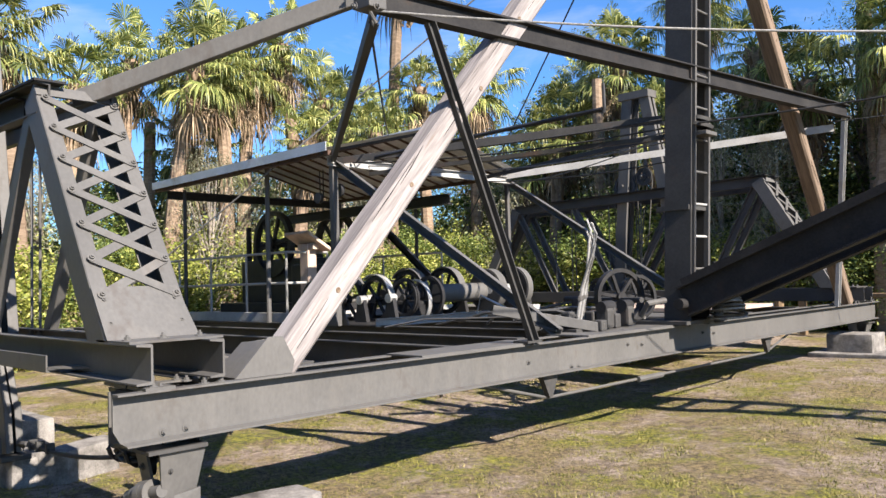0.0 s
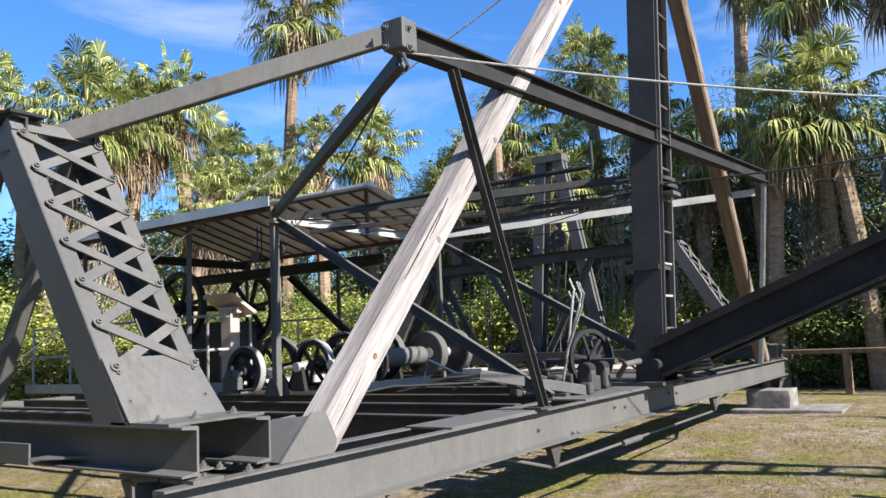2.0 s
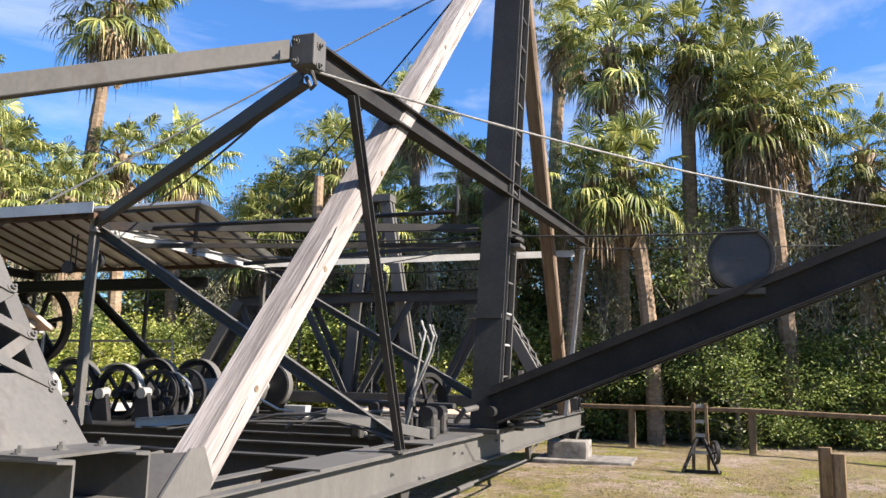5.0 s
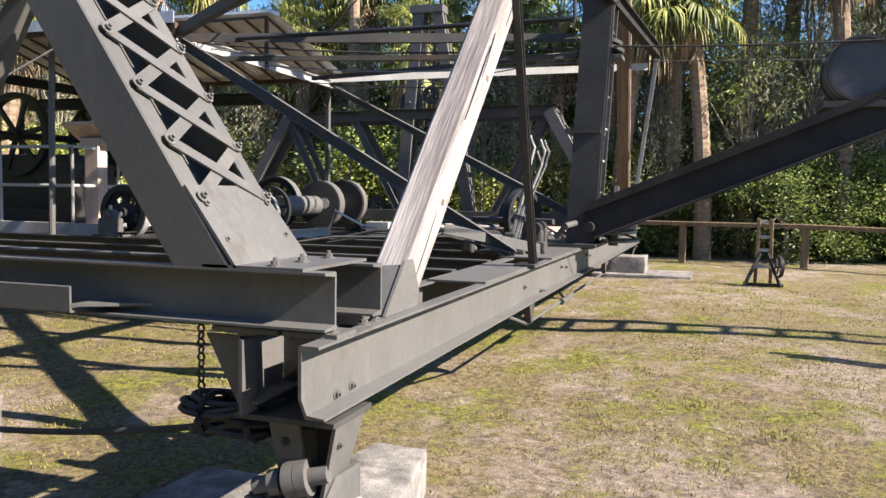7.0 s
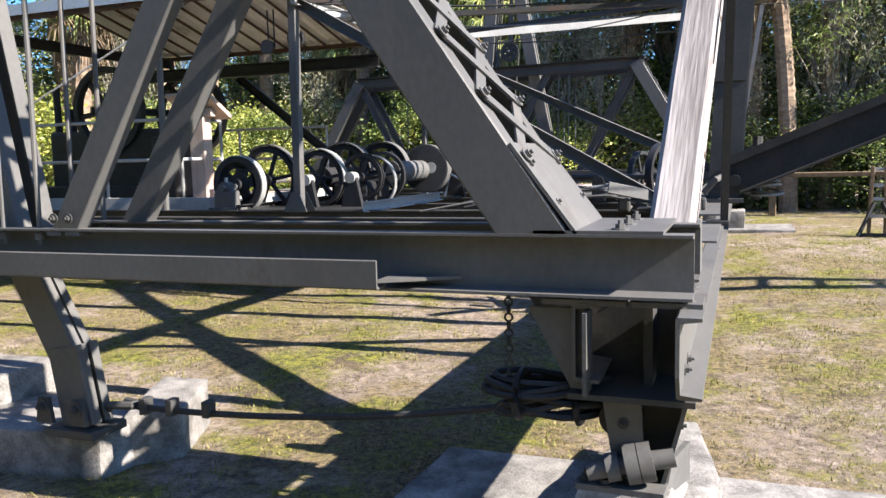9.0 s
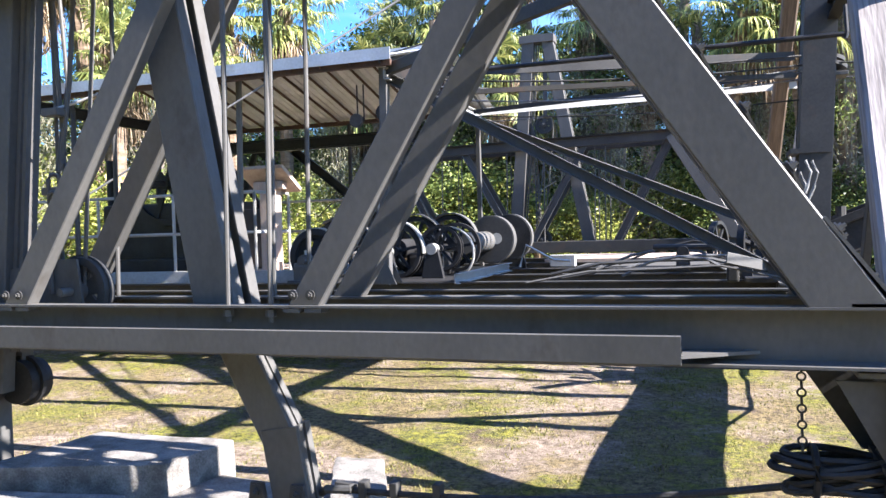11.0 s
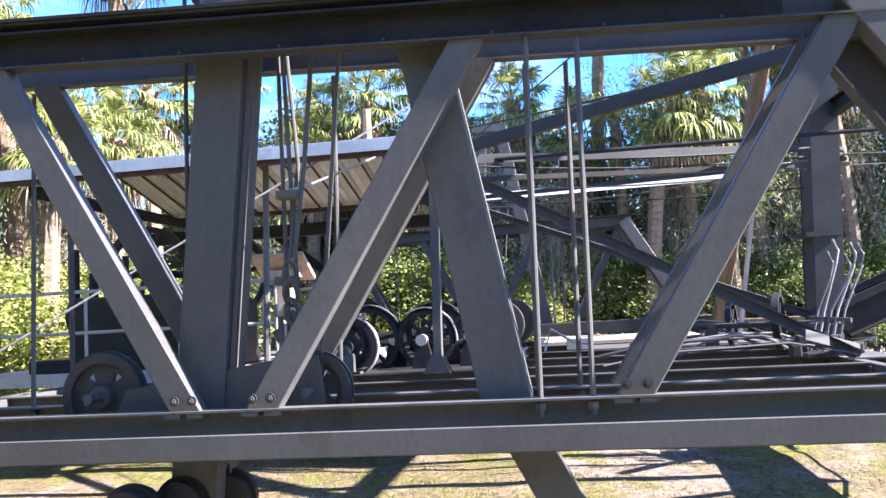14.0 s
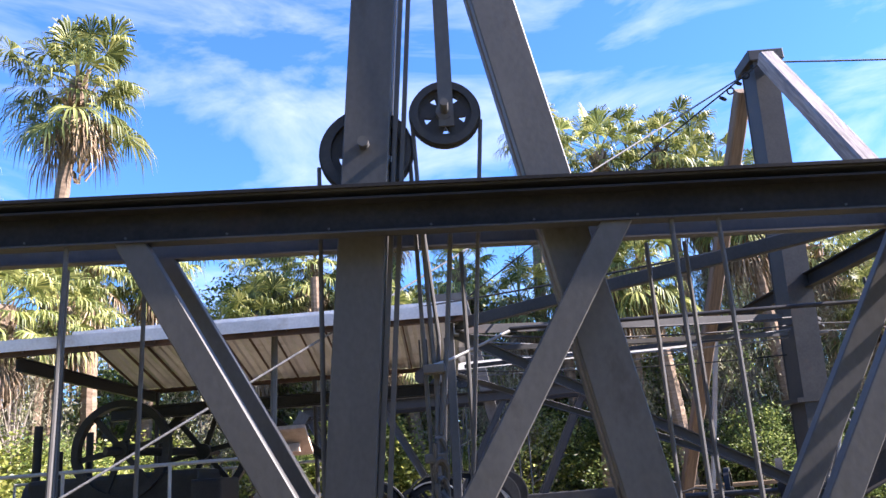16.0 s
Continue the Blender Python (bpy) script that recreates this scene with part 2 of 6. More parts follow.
# ---- building helpers ----
def world_place(ob):
    p = Vector((0, 0, 0))
    while ob is not None:
        p += ob.location
        ob = ob.parent
    return p


def thing(name, at, label, category, group="", kind=""):
    ob = new(name)
    ob.location = at
    ob.empty_display_size = 0.1
    return tagged(ob, label, category, group, kind)


def mesh_of(name, bm, mat, smooth=False):
    me = bpy.data.meshes.new(name)
    bmesh.ops.recalc_face_normals(bm, faces=bm.faces)
    bm.to_mesh(me)
    bm.free()
    me.materials.append(mat)
    if smooth:
        for p in me.polygons:
            p.use_smooth = True
        me.set_sharp_from_angle(angle=radians(38))
    return me


def part(name, bm, mat, parent, label="", smooth=False):
    """One mesh, built in world places, as a child of a thing or of a part."""
    base = world_place(parent)
    bmesh.ops.translate(bm, verts=bm.verts, vec=-base)
    ob = new(name, mesh_of(name, bm, mat, smooth))
    ob.parent = parent
    return tagged(ob, label)


def axes(p0, p1, up):
    d = (Vector(p1) - Vector(p0))
    length = d.length
    d = d / length
    u = Vector(up)
    u = (u - d * u.dot(d))
    if u.length < 1e-5:
        u = Vector((0, 1, 0)) - d * d.y
    u.normalize()
    return d, u, d.cross(u), length


def sweep(p0, p1, outline, up=(0, 0, 1), bm=None, cuts=1):
    """Extrude an outline of (side, up) points from p0 to p1; side is axis x up."""
    bm = bm or bmesh.new()
    d, u, s, _ = axes(p0, p1, up)
    rings = []
    for i in range(cuts + 1):
        c = Vector(p0).lerp(Vector(p1), i / cuts)
        rings.append([bm.verts.new(c + s * a + u * b) for a, b in outline])
    k = len(outline)
    for r0, r1 in zip(rings, rings[1:]):
        for i in range(k):
            bm.faces.new((r0[i], r0[(i + 1) % k], r1[(i + 1) % k], r1[i]))
    bm.faces.new(rings[0])
    bm.faces.new(list(reversed(rings[-1])))
    return bm


def rect(w, h, c=0.0):
    w, h = w / 2, h / 2
    if not c:
        return [(-w, -h), (w, -h), (w, h), (-w, h)]
    return [(-w + c, -h), (w - c, -h), (w, -h + c), (w, h - c), (w - c, h), (-w + c, h), (-w, h - c), (-w, -h + c)]


def channel(depth, flange, t=0.011, side=1):
    """A rolled channel: web at side 0, flanges out to side*flange, centred on its depth."""
    h = depth / 2
    c = t * 0.5
    pts = [(0, -h + c), (c, -h), (flange, -h), (flange, -h + t * 0.8), (t, -h + t * 1.5), (t, h - t * 1.5), (flange, h - t * 0.8), (flange, h), (c, h), (0, h - c)]
    return [(a * side, b) for a, b in pts]


def angle(w, h, t=0.01, side=1, top=1):
    pts = [(0, t * 0.45), (t * 0.45, 0), (w, 0), (w, t), (t, t), (t, h - t * 0.3), (t * 0.6, h), (0, h - t * 0.4)]
    return [(a * side, b * top) for a, b in pts]


def i_section(w, h, t=0.01):
    w, h = w / 2, h / 2
    q = t / 2
    f = t * 1.2
    return [(-w, -h), (w, -h), (w, -h + f), (q, -h + f * 1.5), (q, h - f * 1.5), (w, h - f), (w, h), (-w, h), (-w, h - f), (-q, h - f * 1.5), (-q, -h + f * 1.5), (-w, -h + f)]


def circle(r, k=10):
    return [(r * math.cos(2 * math.pi * i / k), r * math.sin(2 * math.pi * i / k)) for i in range(k)]


def tube(points, r, k=8, bm=None, r1=None):
    """A round bar or rope through points."""
    bm = bm or bmesh.new()
    pts = [Vector(p) for p in points]
    rings = []
    for i, p in enumerate(pts):
        d = (pts[min(i + 1, len(pts) - 1)] - pts[max(i - 1, 0)]).normalized()
        u = Vector((0, 0, 1)) if abs(d.z) < 0.95 else Vector((0, 1, 0))
        s = d.cross(u).normalized()
        u = s.cross(d)
        rad = r if r1 is None else r + (r1 - r) * i / (len(pts) - 1)
        rings.append([bm.verts.new(p + s * a * rad + u * b * rad) for a, b in circle(1, k)])
    for a, b in zip(rings, rings[1:]):
        for i in range(k):
            bm.faces.new((a[i], a[(i + 1) % k], b[(i + 1) % k], b[i]))
    bm.faces.new(rings[0])
    bm.faces.new(list(reversed(rings[-1])))
    return bm


def sag(p0, p1, drop, k=14):
    p0, p1 = Vector(p0), Vector(p1)
    return [p0.lerp(p1, i / k) - Vector((0, 0, drop * 4 * (i / k) * (1 - i / k))) for i in range(k + 1)]


def block(x0, y0, z0, x1, y1, z1, bevel=0.0, bm=None):
    own = bm or bmesh.new()
    m = Matrix.LocRotScale(((x0 + x1) / 2, (y0 + y1) / 2, (z0 + z1) / 2), None, (x1 - x0, y1 - y0, z1 - z0))
    made = bmesh.ops.create_cube(own, size=1, matrix=m)["verts"]
    if bevel:
        edges = list({e for v in made for e in v.link_edges})
        bmesh.ops.bevel(own, geom=edges, offset=bevel, segments=2, affect="EDGES", profile=0.6)
    return own


def plate(points, thick, normal, bm=None):
    """A flat polygon with thickness, extruded both ways along normal."""
    bm = bm or bmesh.new()
    n = Vector(normal).normalized() * (thick / 2)
    a = [bm.verts.new(Vector(p) + n) for p in points]
    b = [bm.verts.new(Vector(p) - n) for p in points]
    k = len(points)
    bm.faces.new(a)
    bm.faces.new(list(reversed(b)))
    for i in range(k):
        bm.faces.new((a[i], b[i], b[(i + 1) % k], a[(i + 1) % k]))
    return bm


def ring(center, axis, r_out, r_in, width, k=40, bm=None):
    """A flat-sided ring (rim, tyre or flange) about an axis."""
    bm = bm or bmesh.new()
    c, d = Vector(center), Vector(axis).normalized()
    u = Vector((0, 0, 1)) if abs(d.z) < 0.9 else Vector((1, 0, 0))
    u = (u - d * d.dot(u)).normalized()
    s = d.cross(u)
    sec = [(r_in, -width / 2), (r_out, -width / 2), (r_out, width / 2), (r_in, width / 2)]
    rings = []
    for i in range(k):
        a = 2 * math.pi * i / k
        e = u * math.cos(a) + s * math.sin(a)
        rings.append([bm.verts.new(c + e * r + d * w) for r, w in sec])
    for i in range(k):
        a, b = rings[i], rings[(i + 1) % k]
        for j in range(4):
            bm.faces.new((a[j], a[(j + 1) % 4], b[(j + 1) % 4], b[j]))
    return bm


def disc(center, axis, r, width, k=32, bm=None):
    d = Vector(axis).normalized() * width / 2
    c = Vector(center)
    return sweep(c - d, c + d, circle(r, k), up=(0, 0, 1) if abs(d.z) < width * 0.4 else (1, 0, 0), bm=bm)


BOLT = {}


def bolt(parent, at, normal, mat=STEEL, size=0.014):
    """A hexagon bolt head with washer; all share one mesh per material."""
    key = mat.name
    if key not in BOLT:
        bm = sweep((0, 0, -0.001), (0, 0, 0.004), circle(1.7 * 0.014, 10), up=(1, 0, 0))
        sweep((0, 0, 0.004), (0, 0, 0.016), circle(0.014, 6), up=(1, 0, 0), bm=bm)
        sweep((0, 0, 0.016), (0, 0, 0.026), circle(0.007, 6), up=(1, 0, 0), bm=bm)
        BOLT[key] = mesh_of("bolt", bm, mat)
    ob = new("bolt", BOLT[key])
    ob.parent = parent
    ob.rotation_euler = Vector(normal).to_track_quat("Z", "Y").to_euler()
    ob.scale = (size / 0.014,) * 3
    ob.location = Vector(at) - world_place(parent)
    return ob


# ---- ground ----
def ground_z(x, y):
    z = 0.02 + 0.018 * max(0.0, min(y, 15.0) - 2.0)
    near = max(0.0, 1.0 - math.hypot(x + 6, y - 6) / 30)
    return z + near * 0.07 * noise.noise((x * 0.45, y * 0.45, 0.3)) + near * 0.018 * noise.noise((x * 2.1, y * 2.1, 4))


def build_ground():
    def line(a, b, step):
        v, k = [], int(round((b - a) / step))
        return [a + step * i for i in range(k + 1)]
    xs = [-2500, -600, -150, -60, -34] + line(-28, 12, 0.25) + [18, 40, 120, 600, 2500]
    ys = [-2500, -600, -150, -50, -20, -10] + line(-6, 20, 0.25) + [26, 40, 90, 300, 900, 2500]
    verts = [(x, y, ground_z(x, y)) for y in ys for x in xs]
    nx = len(xs)
    faces = [(j * nx + i, j * nx + i + 1, (j + 1) * nx + i + 1, (j + 1) * nx + i) for j in range(len(ys) - 1) for i in range(nx - 1)]
    me = bpy.data.meshes.new("ground")
    me.from_pydata(verts, [], faces)
    me.materials.append(GROUND)
    for p in me.polygons:
        p.use_smooth = True
    tagged(new("ground", me), "dry sandy lawn with straw-coloured grass and mossy patches", "ground", kind="structure")


build_ground()

# ---- the dredge: plan ----
MID = 7.42            # centre line across the machine
BEAM_TOP = 0.977      # top of the side beams
CHORD_TOP = 1.215     # top of the trusses' bottom chords
X_END, X_FAR = -5.07, -13.5


def near_top(x):
    """The top chord of the first truss has settled a little towards its sunny end."""
    return 2.868 + 0.037 * (-6.55 - x)


def far_top(x):
    return 3.13 + 0.014 * (x + 6.4)




def trim(bm, z, way=-1):
    """Cut away what lies below z (or above it, with way = 1) and close the cut."""
    cut = bmesh.ops.bisect_plane(bm, geom=bm.verts[:] + bm.edges[:] + bm.faces[:], plane_co=(0, 0, z), plane_no=(0, 0, way), clear_outer=True)
    bmesh.ops.holes_fill(bm, edges=[e for e in cut["geom_cut"] if isinstance(e, bmesh.types.BMEdge)])


def truss(yc, s, label):
    """A transverse truss; s = 1: its open channels face -y, s = -1 mirrored."""
    t = thing("truss", (-9.3, yc, BEAM_TOP), label, "truss", "trusses of the dredge")

    def Y(v):
        return yc + s * v
    front, backw = -0.165, 0.245
    top_z = near_top if s > 0 else far_top
    # the far truss gets darker chords, its shade put into the colour
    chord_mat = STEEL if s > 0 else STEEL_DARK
    # bottom chord: two channels, webs towards the middle of the machine
    for yo, nm in ((front, "bottom_chord"), (backw, "bottom_chord")):
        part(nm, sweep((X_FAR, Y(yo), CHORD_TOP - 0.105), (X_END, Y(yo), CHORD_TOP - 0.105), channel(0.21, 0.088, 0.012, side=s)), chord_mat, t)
    # guard angle on the outer side of the chord
    part("guard_angle", sweep((X_FAR + 0.5, Y(-0.335), 1.02), (-6.12, Y(-0.335), 1.02), angle(0.08, 0.105, 0.01, side=-s)), STEEL, t)
    part("guard_bracket", plate([(-6.12, Y(-0.33), 1.05), (-5.86, Y(-0.18), 1.05), (-6.12, Y(-0.18), 1.05)], 0.012, (0, 0, 1)), STEEL, t)
    # top chord: deep outer channel darkened for shade, with guard angle, shallower inner one
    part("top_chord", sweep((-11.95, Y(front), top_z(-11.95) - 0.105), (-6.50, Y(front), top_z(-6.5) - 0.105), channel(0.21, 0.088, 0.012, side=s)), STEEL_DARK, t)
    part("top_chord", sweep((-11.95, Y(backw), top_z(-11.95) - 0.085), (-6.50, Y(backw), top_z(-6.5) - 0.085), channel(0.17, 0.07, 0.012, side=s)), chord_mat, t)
    # near-black angle and covers: the shade they stand in is in the colour
    part("top_angle", sweep((-11.7, Y(-0.18), top_z(-11.7) - 0.045), (-6.93, Y(-0.18), top_z(-6.93) - 0.045), angle(0.085, 0.15, 0.011, side=s, top=-1)), BOOM_AND_SHADE, t)
    part("cover_plate", sweep((-11.95, Y(-0.17), top_z(-11.95) + 0.008), (-6.48, Y(-0.17), top_z(-6.48) + 0.008), rect(0.20, 0.016)), BOOM_AND_SHADE, t)
    part("cover_plate", sweep((-11.95, Y(0.255), top_z(-11.95) + 0.008), (-6.48, Y(0.255), top_z(-6.48) + 0.008), rect(0.13, 0.016)), BOOM_AND_SHADE, t)
    # end posts, laced on the outer face
    for e, (xb, xt) in ((1, (-5.46, -6.56)), (-1, (-13.1, -12.0))):
        b0, t0 = Vector((xb, 0, CHORD_TOP)), Vector((xt, 0, top_z(xt) - 0.02))
        d = (t0 - b0).normalized()
        nrm = Vector((abs(d.z) * e, 0, abs(d.x)))
        for yo, sd in ((-0.25, 1), (0.285, -1)):
            c0, c1 = b0 - nrm * 0.105 - d * 0.2, t0 - nrm * 0.105
            bm = sweep((c0.x, Y(yo), c0.z), (c1.x, Y(yo), c1.z), channel(0.21, 0.095, 0.012, side=sd * s * e), up=nrm)
            trim(bm, CHORD_TOP)
            part("end_post", bm, STEEL, t)
        length = (t0 - b0).length
        n_l, first = 6, 0.30
        step = (length - first - 0.12) / n_l
        for j in range(n_l + 1):
            f0 = first + j * step
            for k, (ya, yb) in enumerate(((-0.205, 0.24), (0.24, -0.205))):
                if j < n_l:
                    p, q = b0 + d * f0 + nrm * (0.006 + 0.010 * k), b0 + d * (f0 + step) + nrm * (0.006 + 0.010 * k)
                    part("lacing_bar", sweep((p.x, Y(ya), p.z), (q.x, Y(yb), q.z), rect(0.055, 0.009), up=nrm), STEEL, t)
                if e > 0:
                    p = b0 + d * f0 + nrm * 0.02
                    bolt(t, (p.x, Y(ya), p.z), nrm, STEEL, 0.015)
        # batten plates
        p = [b0 + nrm * 0.004, b0 + d * 0.36 + nrm * 0.004]
        poly = [(p[0].x + e * 0.02, Y(-0.25), p[0].z), (p[0].x + e * 0.02, Y(0.29), p[0].z), (p[1].x, Y(0.26), p[1].z), (p[1].x, Y(-0.25), p[1].z)]
        part("gusset", plate(poly, 0.012, nrm), STEEL, t)
        q = [t0 + nrm * 0.004, t0 - d * 0.09 + nrm * 0.004]
        poly = [(q[0].x, Y(-0.25), q[0].z), (q[0].x, Y(0.285), q[0].z), (q[1].x, Y(0.285), q[1].z), (q[1].x, Y(-0.25), q[1].z)]
        part("gusset", plate(poly, 0.012, nrm), STEEL, t)
        part("foot_plate", block(min(xb - e * 0.12, xb + e * 0.3), min(Y(-0.25), Y(0.29)), CHORD_TOP, max(xb - e * 0.12, xb + e * 0.3), max(Y(-0.25), Y(0.29)), CHORD_TOP + 0.012), STEEL, t)
        for yo in (-0.2, 0.0, 0.22):
            bolt(t, (xb + e * 0.16, Y(yo), CHORD_TOP + 0.012), (0, 0, 1), STEEL, 0.017)
            for z in (0.11, 0.27):
                w = b0 + d * z + nrm * 0.01
                if yo:
                    bolt(t, (w.x, Y(yo), w.z), nrm, STEEL, 0.013)
    # diagonals, front and back members
    spans = [(-7.62, -6.72), (-9.17, -8.22), (-9.52, -10.42), (-11.0, -11.85)]
    for xb, xt in spans:
        for yo, sd in ((-0.238, 1), (0.175, 1)):
            run = (xt - xb) / (top_z(xt) - 0.23 - CHORD_TOP)
            bm = sweep((xb - run * 0.12, Y(yo), CHORD_TOP - 0.12), (xt + run * 0.06, Y(yo), top_z(xt) - 0.15), channel(0.125, 0.065, 0.01, side=s if xt > xb else -s), up=(1 if xt > xb else -1, 0, 0))
            trim(bm, CHORD_TOP)
            trim(bm, top_z(xt) - (0.205 if yo < 0 else 0.17), 1)
            part("diagonal", bm, STEEL, t)
        for yo in (-0.255,):
            for dx in (-0.045, 0.055):
                bolt(t, (xb + dx * 0.8, Y(yo) - s * 0.004, CHORD_TOP + 0.045), (0, -s, 0), STEEL_DARK, 0.013)
                part("clip", block(xb + dx - 0.045, Y(-0.215) - 0.035, CHORD_TOP - 0.03, xb + dx + 0.03, Y(-0.215) + 0.035, CHORD_TOP - 0.012), STEEL, t)
    # hanger rods between the chords
    for x, yo in ((-8.0, -0.215), (-7.79, -0.215), (-8.02, 0.2), (-7.83, 0.2), (-9.66, 0.2), (-8.95, 0.2), (-10.75, -0.215), (-10.95, 0.2), (-10.55, 0.2)):
        part("hanger_rod", tube([(x, Y(yo), 1.14), (x + 0.03, Y(yo), top_z(x) - 0.2)], 0.0115), STEEL, t)
        part("nut", sweep((x, Y(yo), 1.165), (x, Y(yo), 1.195), circle(0.024, 6), up=(1, 0, 0)), STEEL, t)
    for i in range(11):
        bolt(t, (-6.7 - i * 0.47, Y(-0.175), top_z(-6.7 - i * 0.47) - 0.17), (0, -s, 0), STEEL, 0.012)
    return t


truss(1.665, 1, "grey riveted steel truss with laced end post")
truss(2 * MID - 1.665, -1, "grey steel truss beyond the deck, with laced end post")


def walking_leg(yc, s, foot=True):
    """The upright guide and the raking leg which pass through a truss, with their sheaves."""
    t = thing("walking_leg", (-7.8, yc, 0.25), "grey steel A-frame walking leg with rope sheaves", "leg", "walking legs of the dredge")

    def Y(v):
        return yc + s * v
    # upright: a pair of channels with guide bars
    lean = Vector((0.16 / 1.5, 0, 1)).normalized()
    b, top = Vector((-9.575, 0, 0.75)), Vector((-9.575, 0, 0.75)) + Vector((0.40, 0, 4.3))
    part("upright", sweep((b.x, Y(-0.08), b.z), (top.x, Y(-0.08), top.z), channel(0.225, 0.08, 0.012, side=s), up=(1, 0, 0)), STEEL, t)
    part("upright", sweep((b.x, Y(0.12), b.z), (top.x, Y(0.12), top.z), channel(0.225, 0.08, 0.012, side=-s), up=(1, 0, 0)), STEEL, t)
    for dx in (0.145, 0.185):
        part("guide_bar", sweep((b.x + dx, Y(-0.02), b.z + 0.2), (top.x + dx, Y(-0.02), top.z), rect(0.03, 0.022)), STEEL, t)
    # raking leg
    low, p, q = Vector((-7.86, 0, 0.28)), Vector((-8.13, 0, 1.1)), Vector((-8.84, 0, 5.0))
    for yo, sd in ((-0.085, s), (0.03, -s)):
        bm = sweep((low.x + 0.015, Y(yo), low.z + 0.3), (p.x - 0.01, Y(yo), p.z + 0.05), channel(0.175, 0.05, 0.014, side=sd), up=(1, 0, 0))
        part("lower_leg", bm, STEEL, t)
        part("lower_leg", sweep((low.x + 0.07, Y(yo) - sd * 0.006, low.z), (low.x + 0.008, Y(yo) - sd * 0.006, low.z + 0.37), channel(0.19, 0.052, 0.014, side=sd), up=(1, 0, 0)), STEEL, t)
    part("raking_leg", sweep((p.x, Y(-0.11), p.z), (q.x, Y(-0.11), q.z), channel(0.215, 0.08, 0.012, side=s), up=(1, 0, 0)), STEEL, t)
    part("raking_leg", sweep((p.x, Y(0.11), p.z), (q.x, Y(0.11), q.z), channel(0.215, 0.08, 0.012, side=-s), up=(1, 0, 0)), STEEL, t)
    part("cap", block(-9.35, Y(0) - 0.16, 4.92, -8.7, Y(0) + 0.16, 5.06), STEEL, t)

    def sheave(c, r, name="sheave"):
        bm = ring(c, (0, 1, 0), r, r * 0.78, 0.07)
        ring(c, (0, 1, 0), r * 1.06, r * 0.85, 0.012, bm=bm)
        w = part(name, bm, STEEL_DARK, t, smooth=True)
        bm = ring(c, (0, 1, 0), r * 0.8, r * 0.62, 0.022)
        for k in range(5):
            a = 2 * math.pi * k / 5 + 0.3
            e = Vector((math.cos(a), 0, math.sin(a)))
            side = Vector((-e.z, 0, e.x))
            plate([Vector(c) + e * r * 0.22 + side * r * 0.2, Vector(c) + e * r * 0.7 + side * r * 0.3, Vector(c) + e * r * 0.7 - side * r * 0.3, Vector(c) + e * r * 0.22 - side * r * 0.2], 0.02, (0, 1, 0), bm=bm)
        part("web", bm, STEEL_DARK, w)
        part("hub", disc(c, (0, 1, 0), r * 0.26, 0.1, 16), STEEL, w, smooth=True)
        part("axle", disc(c, (0, 1, 0), r * 0.12, 0.3, 12), STEEL, w, smooth=True)
        return w
    sheave((-9.35, Y(0.02), 3.26), 0.225)
    sheave((-8.945, Y(-0.02), 3.41), 0.17)
    part("link_bar", sweep((-8.94, Y(-0.06), 3.33), (-8.90, Y(-0.06), 4.85), rect(0.015, 0.075), up=(1, 0, 0)), STEEL, t)
    part("rope", tube([(-9.59, Y(0.02), 3.2), (-9.62, Y(0.02), 1.3)], 0.0105), STEEL, t)
    part("rope", tube([(-9.135, Y(0.02), 3.2), (-9.13, Y(0.02), 1.35)], 0.0105), STEEL, t)
    part("rope", tube([(-8.77, Y(-0.02), 3.37), (-9.0, Y(0.02), 1.25)], 0.0105), STEEL, t)
    part("rope", tube([(-9.11, Y(-0.02), 3.37), (-9.08, Y(0.02), 1.6)], 0.0105), STEEL, t)
    # tackle beside the guide bars: links, a second fall and a pale lashing
    for k, (z, tilt) in enumerate(((1.62, 0.2), (1.70, 1.2), (1.79, 0.3))):
        part("link", tube([(-9.09 + 0.028 * math.cos(w * math.pi / 6) * (1 if k % 2 else 0.8), Y(-0.05) + 0.02 * math.cos(w * math.pi / 6 + tilt), z + 0.055 * math.sin(w * math.pi / 6)) for w in range(13)], 0.012, 6), STEEL, t, smooth=True)
    part("fall", tube([(-9.08, Y(-0.02), 1.86), (-9.02, Y(0.0), 2.3), (-8.96, Y(0.0), 2.85)], 0.012), STEEL, t)
    part("fall", tube([(-9.1, Y(-0.02), 1.86), (-9.06, Y(0.03), 2.3), (-9.1, Y(0.03), 2.9)], 0.010), STEEL, t)
    part("lashing", tube([(-9.12, Y(-0.04), 2.16), (-9.0, Y(0.02), 2.2), (-8.72, Y(0.16), 2.33)], 0.007), BRIGHT, t)
    part("rope_end", tube([(-9.13, Y(-0.06), 1.25), (-9.14, Y(-0.06), 1.6)], 0.014), STEEL, t)
    # deck sheaves inside the chord
    sheave((-10.05, Y(0.03), 1.27), 0.2)
    sheave((-9.02, Y(0.03), 1.26), 0.17)
    part("cheek", plate([(-9.95, Y(-0.04), 1.2), (-8.95, Y(-0.04), 1.2), (-8.98, Y(-0.04), 1.42), (-9.1, Y(-0.04), 1.42), (-9.9, Y(-0.04), 1.3)], 0.015, (0, 1, 0)), STEEL, t)
    # hanging shackle and hook rope
    part("hook", tube([(-9.1, Y(-0.04), 1.62), (-9.06, Y(-0.04), 1.55), (-9.08, Y(-0.04), 1.48), (-9.14, Y(-0.04), 1.47), (-9.17, Y(-0.04), 1.54)], 0.02), STEEL, t, smooth=True)
    part("clamp", block(-9.16, Y(-0.07), 1.74, -9.06, Y(0.0), 1.78, 0.006), STEEL, t)
